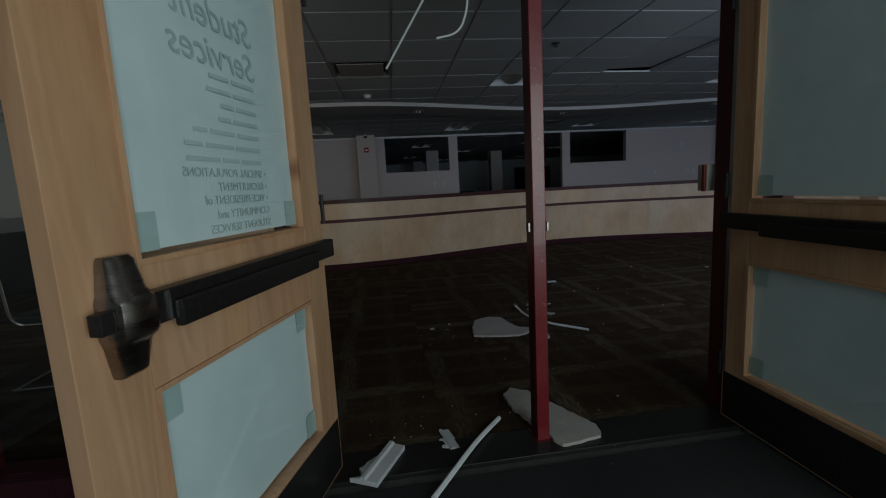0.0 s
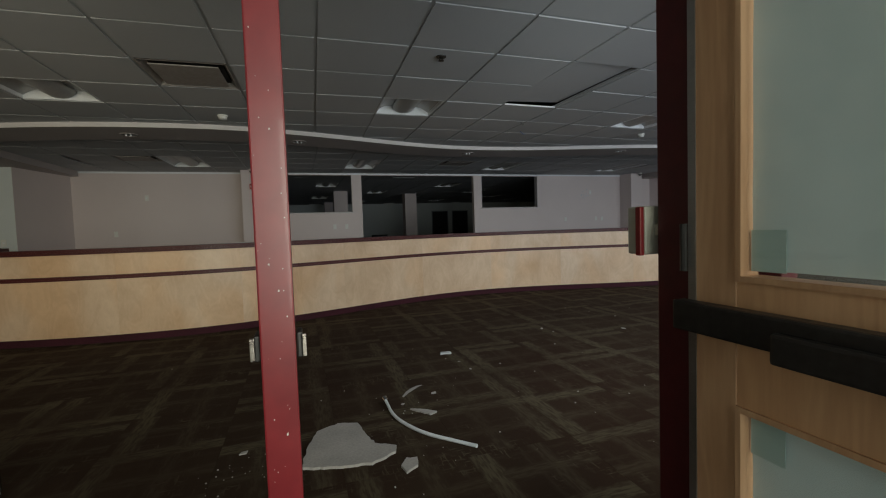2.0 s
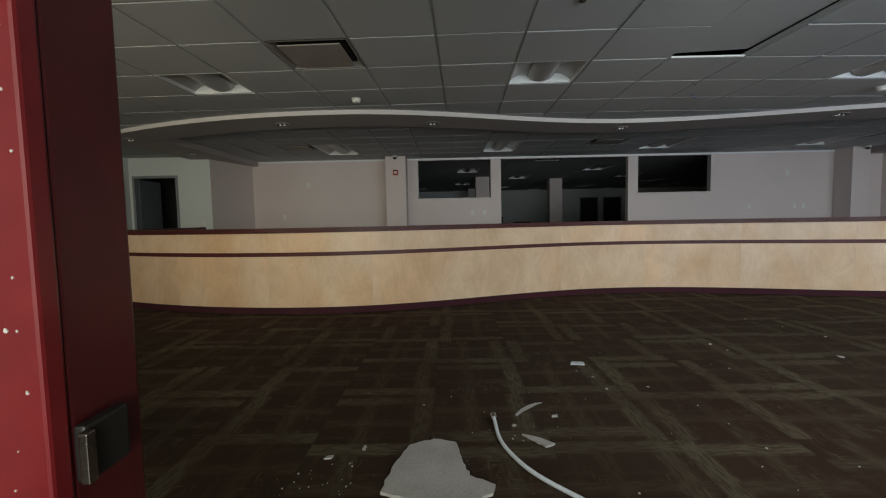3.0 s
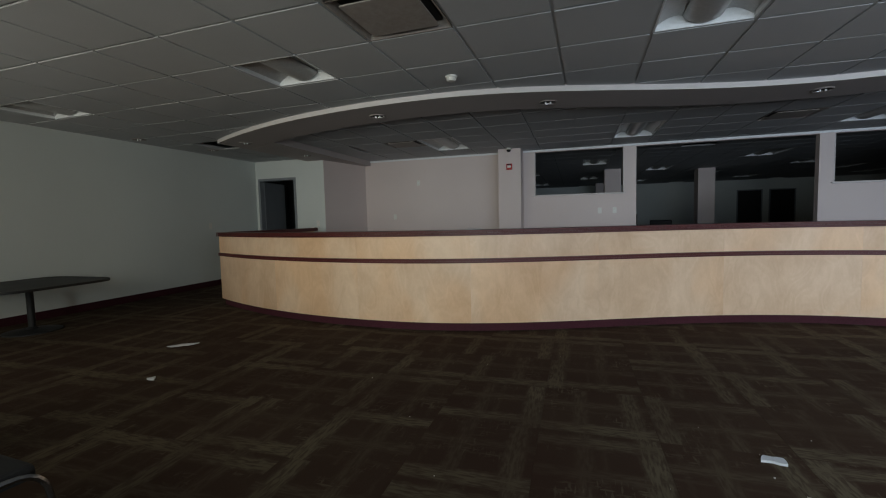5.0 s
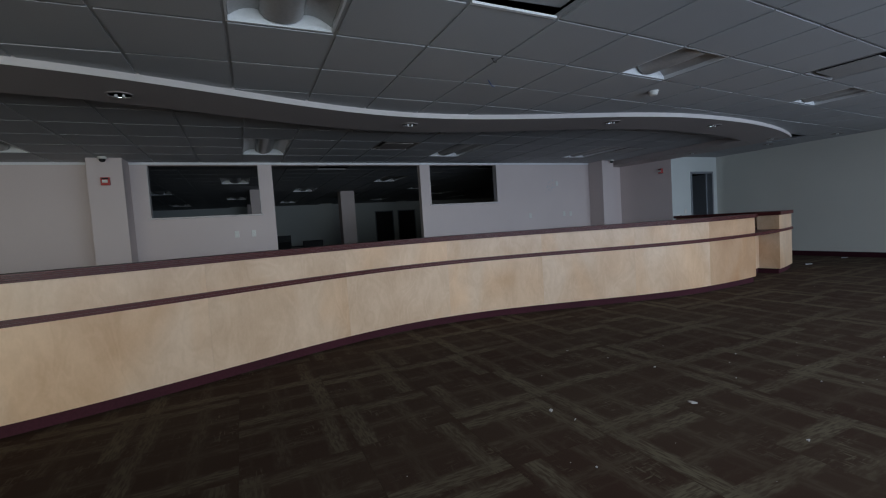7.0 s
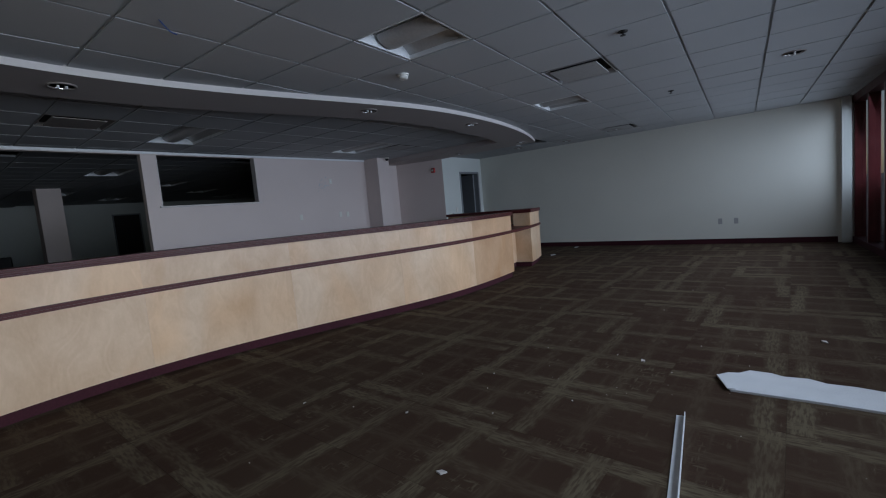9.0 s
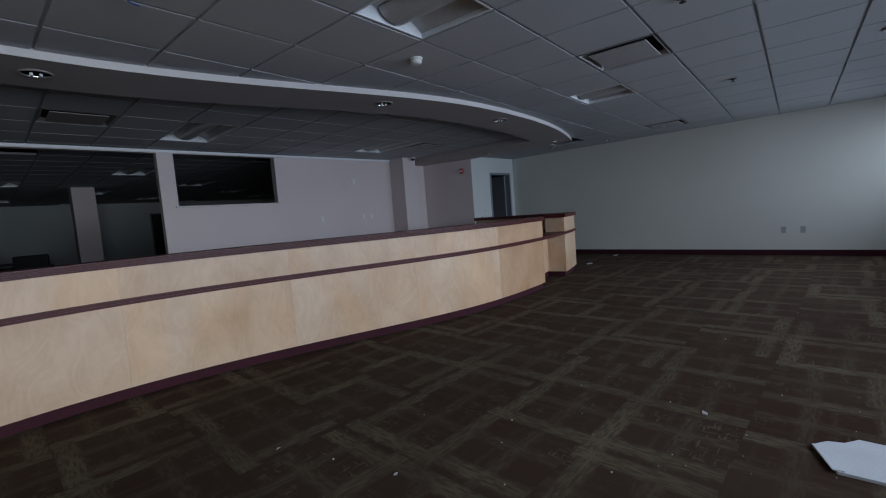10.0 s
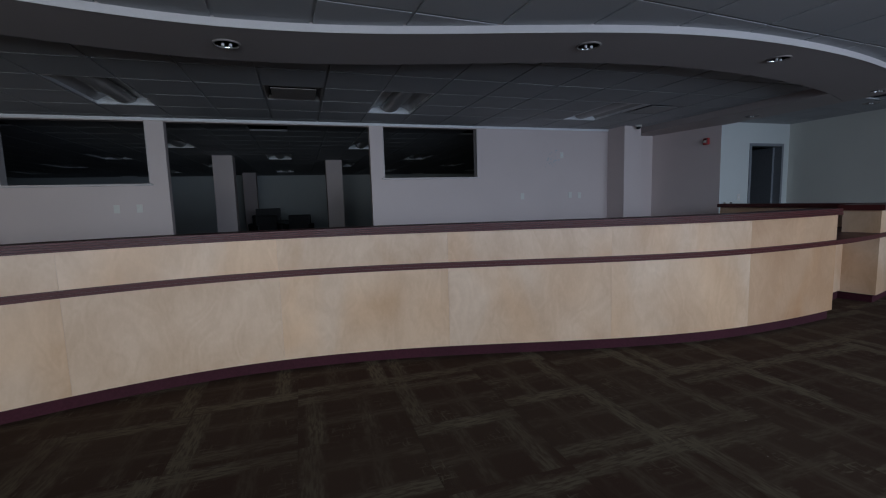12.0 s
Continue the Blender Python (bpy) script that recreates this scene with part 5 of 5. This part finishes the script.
ragged("tile_chip", pose(0, 0, 0), [(1.39, 3.44), (1.45, 3.42), (1.54, 3.34), (1.49, 3.32)], 0.010, 8, "small pale tile chip on the carpet")
ragged("tile_chip", pose(0, 0, 0), [(1.94, 4.52), (1.97, 4.57), (2.05, 4.56), (2.04, 4.51)], 0.012, 9, "small pale tile chip on the carpet", WHITE_BOARD)
ragged("paper_scrap", pose(0, 0, 0), [(-2.72, 5.40), (-2.62, 5.52), (-2.50, 5.58), (-2.52, 5.50), (-2.64, 5.40)], 0.006, 10, "crumpled white scrap on the carpet", WHITE_BOARD)
ragged("paper_scrap", pose(0, 0, 0), [(-2.06, 4.66), (-2.03, 4.71), (-1.99, 4.66)], 0.015, 11, "small white scrap on the carpet", WHITE_BOARD)
ragged("paper_scrap", pose(0, 0, 0), [(11.33, 7.42), (11.43, 7.48), (11.54, 7.42), (11.43, 7.37)], 0.006, 12, "white scrap on the carpet near the counter end", WHITE_BOARD)
ragged("paper_scrap", pose(0, 0, 0), [(12.70, 7.45), (12.82, 7.50), (12.92, 7.43), (12.78, 7.40)], 0.006, 13, "white scrap on the carpet by the wall", WHITE_BOARD)
for x, y, size in ((1.61, 3.66, 0.030), (2.04, 4.04, 0.022), (2.03, 4.26, 0.016), (2.33, 4.07, 0.014), (3.29, 5.0, 0.030), (3.33, 4.83, 0.020), (4.08, 4.62, 0.036), (4.13, 4.03, 0.020), (5.86, 4.19, 0.036), (6.74, 3.18, 0.040), (4.20, 5.90, 0.014), (4.44, 5.18, 0.014), (1.36, 3.55, 0.022), (1.00, 2.20, 0.030), (0.58, 3.33, 0.026), (0.42, 3.25, 0.030)):
    turn, size = x * 7 + y * 3, 0.72 * size
    ragged("tile_chip", pose(x, y, 0, 0, 0, math.degrees(turn)), [(-size, -0.4 * size), (-0.3 * size, 0.5 * size), (size, 0.45 * size), (0.5 * size, -0.5 * size)], 0.3 * size, int(x * 100), "small pale tile chip on the carpet", BOARD)
# torn curl of tape beside the conduit
bm = bmesh.new()
curl = [(1.39, 3.67), (1.43, 3.71), (1.48, 3.75), (1.53, 3.80), (1.57, 3.84), (1.61, 3.87)]
rows = [[bm.verts.new((x + 0.35 * w, y - w, 0.003 + 0.016 * math.sin(0.8 * i))) for w in (-h, h)] for i, ((x, y), h) in enumerate(zip(curl, (0.010, 0.016, 0.018, 0.012, 0.006, 0.003)))]
for a, b in zip(rows, rows[1:]):
    bm.faces.new((a[0], a[1], b[1], b[0]))
bmesh.ops.solidify(bm, geom=bm.faces[:], thickness=0.0015)
tagged(link("torn_strip", bm, BOARD, True), "torn pale strip curled on the carpet", "debris")
# white tegular panel with a stepped edge
pn = thing("ceiling_panel", pose(0, 0, 0), "broken white ceiling panel lying on the carpet", "debris")
bm = bmesh.new()
prism(bm, [(5.77, 3.73), (5.84, 3.68), (5.86, 3.62), (5.93, 3.57), (5.93, 3.46), (5.90, 3.40), (5.92, 3.28), (5.88, 3.20), (5.89, 3.08), (5.86, 2.85), (5.60, 2.90), (5.59, 3.30), (5.57, 3.64)], 0.0, 0.013)
bmesh.ops.triangulate(bm, faces=[f for f in bm.faces if len(f.verts) > 4])
part("board", bm, WHITE_BOARD, pn)
bm = bmesh.new()
prism(bm, [(5.765, 3.69), (5.578, 3.615), (5.568, 3.655), (5.765, 3.732)], 0.0131, 0.019)
part("raised_edge", bm, WHITE_BOARD, pn)
st = thing("metal_angle", pose(4.98, 3.80, 0, 0, 0, -172), "dented white metal angle strip on the carpet", "debris")
part("flange", boxes((-0.15, 0.62, -0.02, 0.02, 0.0, 0.004)), WHITE_METAL, st)
part("upstand", boxes((-0.15, 0.62, 0.018, 0.022, 0.0041, 0.03)), WHITE_METAL, st)
# curved conduit with a bright coupling
cd = thing("bent_conduit", pose(0, 0, 0), "bent pale conduit with a bright steel end on the carpet", "debris")
bm = bmesh.new()
tube(bm, rounded([(1.255, 3.57, 0.03), (1.26, 3.36, 0.012), (1.36, 3.10, 0.010), (1.60, 2.84, 0.010)], 0.3, 8), 0.010, 8)
part("tube", bm, WHITE_METAL, cd, smooth=True)
bm = bmesh.new()
tube(bm, [(1.255, 3.57, 0.03), (1.252, 3.612, 0.036)], 0.019, 12)
part("coupling", bm, CHROME, cd, "bright steel coupling", smooth=True)


def foam(m, label, seed):
    """A crushed length of moulding: a ridged board with one torn side."""
    r = random.Random(seed)
    bm = bmesh.new()
    n = 12
    prof = [(-0.07, 0.0), (-0.07, 0.018), (-0.02, 0.022), (-0.012, 0.032), (0.004, 0.032), (0.012, 0.022), (0.06, 0.02), (0.06, 0.0)]
    rows = []
    for i in range(n + 1):
        y = -0.13 + 0.26 * i / n
        tear = r.uniform(0, 0.05) + (0.05 if i > n * 0.6 else 0)
        rows.append([bm.verts.new((x + (tear if j < 2 else 0), y, z)) for j, (x, z) in enumerate(prof)])
    for a, b in zip(rows, rows[1:]):
        for j in range(len(prof)):
            k = (j + 1) % len(prof)
            bm.faces.new((a[j], a[k], b[k], b[j]))
    bm.faces.new(rows[0][::-1])
    bm.faces.new(rows[-1])
    ob = tagged(link("broken_moulding", bm, WHITE_BOARD), label, "debris")
    ob.matrix_basis = m
    return ob


foam(pose(-0.02, 1.50, 0.011, 0, 0, -28), "torn white moulding lying by the open door", 1)
foam(pose(0.29, 1.62, 0.0, 0, 4, 12) @ Matrix.Scale(0.62, 4), "short chunk of broken white moulding", 2)
strip("bent_trim", rounded([(0.57, 1.73, 0.02), (0.42, 1.55, 0.035), (0.18, 1.24, 0.02)], 0.2, 6), 0.011, "bent white trim strip on the floor", "debris")
ragged("broken_tile", pose(0, 0, 0.0), [(0.05, 1.20), (0.12, 1.26), (0.17, 1.22), (0.12, 1.12), (0.04, 1.12)], 0.012, 17, "grey tile scrap on the vestibule mat")
# crumbs
bm = bmesh.new()
r = random.Random(21)
spots = [(0.45, 3.05, 0.11, 70), (1.38, 3.45, 0.10, 24), (1.9, 3.9, 0.7, 26), (2.7, 3.4, 0.4, 12), (0.2, 1.7, 0.25, 60), (0.95, 1.55, 0.15, 30), (1.4, 3.4, 0.4, 40), (5.5, 4.3, 0.6, 40), (3.5, 5.0, 0.9, 24), (0.5, 3.9, 1.2, 16), (2.4, 2.6, 0.7, 14), (7.5, 4.5, 1.5, 40), (1.2, 2.3, 0.4, 30)]
for cx, cy, sd, count in spots:
    for _ in range(int(count * 0.45)):
        x, y, s = r.gauss(cx, sd), r.gauss(cy, sd), r.choice([0.0012, 0.0015, 0.002, 0.002, 0.0025, 0.003, 0.004])
        if y > counter_y(x) - 0.1 or y < 1.3:
            continue
        box(bm, x - s, x + s * r.uniform(0.4, 1.2), y - s * r.uniform(0.4, 1.3), y + s, 0.0, s * 1.2)
tagged(link("crumbs", bm, BOARD), "scattered crumbs of broken ceiling tile", "debris", kind="stuff")

# ---- carpet tiles ----
CT = 0.61
master = {}


def carpet_mesh(q):
    """One tile, its pattern turned by q quarter turns, mirrored from 4 on."""
    if q not in master:
        bm = bmesh.new()
        h, e = CT / 2, 0.0010
        low = [bm.verts.new((sx * h, sy * h, -0.012)) for sx, sy in ((-1, -1), (1, -1), (1, 1), (-1, 1))]
        mid = [bm.verts.new((sx * (h - 0.0002), sy * (h - 0.0002), -0.0008)) for sx, sy in ((-1, -1), (1, -1), (1, 1), (-1, 1))]
        top = [bm.verts.new((sx * (h - e), sy * (h - e), 0.0)) for sx, sy in ((-1, -1), (1, -1), (1, 1), (-1, 1))]
        for a, b in ((low, mid), (mid, top)):
            for k in range(4):
                bm.faces.new((a[k], a[(k + 1) % 4], b[(k + 1) % 4], b[k]))
        bm.faces.new(top)
        uv = bm.loops.layers.uv.new("UVMap")
        for f in bm.faces:
            for lp in f.loops:
                u, w = lp.vert.co.x / CT, lp.vert.co.y / CT
                if q > 3:
                    u = -u
                for _ in range(q % 4):
                    u, w = -w, u
                lp[uv].uv = (u + 0.5, w + 0.5)
        me = bpy.data.meshes.new("carpet_tile")
        bm.to_mesh(me)
        bm.free()
        me.materials.append(CARPET)
        master[q] = me
    return master[q]


rc = random.Random(31)
floor = bpy.data.objects["floor"]
near, rest = [], []
for i in range(-10, 23):
    for j in range(0, 18):
        x, y = 0.30 + CT * (i + 0.5), 1.55 + CT * (j + 0.5)
        if x < LEFT - 0.3 or x > RIGHT + 0.3 or y < facade_y(x) - 0.1 or y > REAR:
            continue
        q = ((i + j) % 2) + 2 * rc.randint(0, 1) + 4 * rc.randint(0, 1)
        (near if -3.4 < x < 9.6 and y < 8.1 else rest).append((x, y, q))
for x, y, q in near[:300]:
    ob = new("carpet_tile", carpet_mesh(q))
    ob.parent = floor
    ob.matrix_basis = pose(x, y, rc.uniform(-0.0002, 0.0))
rest += near[300:]
verts, faces, uvs = [], [], []
for x, y, q in rest:
    me = carpet_mesh(q)
    base = len(verts)
    verts += [(v.co.x + x, v.co.y + y, v.co.z) for v in me.vertices]
    for f in me.polygons:
        faces.append([base + v for v in f.vertices])
        uvs += [tuple(me.uv_layers[0].data[k].uv) for k in f.loop_indices]
me = bpy.data.meshes.new("carpet_rest")
me.from_pydata(verts, [], faces)
layer = me.uv_layers.new(name="UVMap")
for k, value in enumerate(uvs):
    layer.data[k].uv = value
me.materials.append(CARPET)
far = new("carpet_rest", me)
far.parent = floor
tagged(far, "brown plaid carpet tiles", kind="stuff")
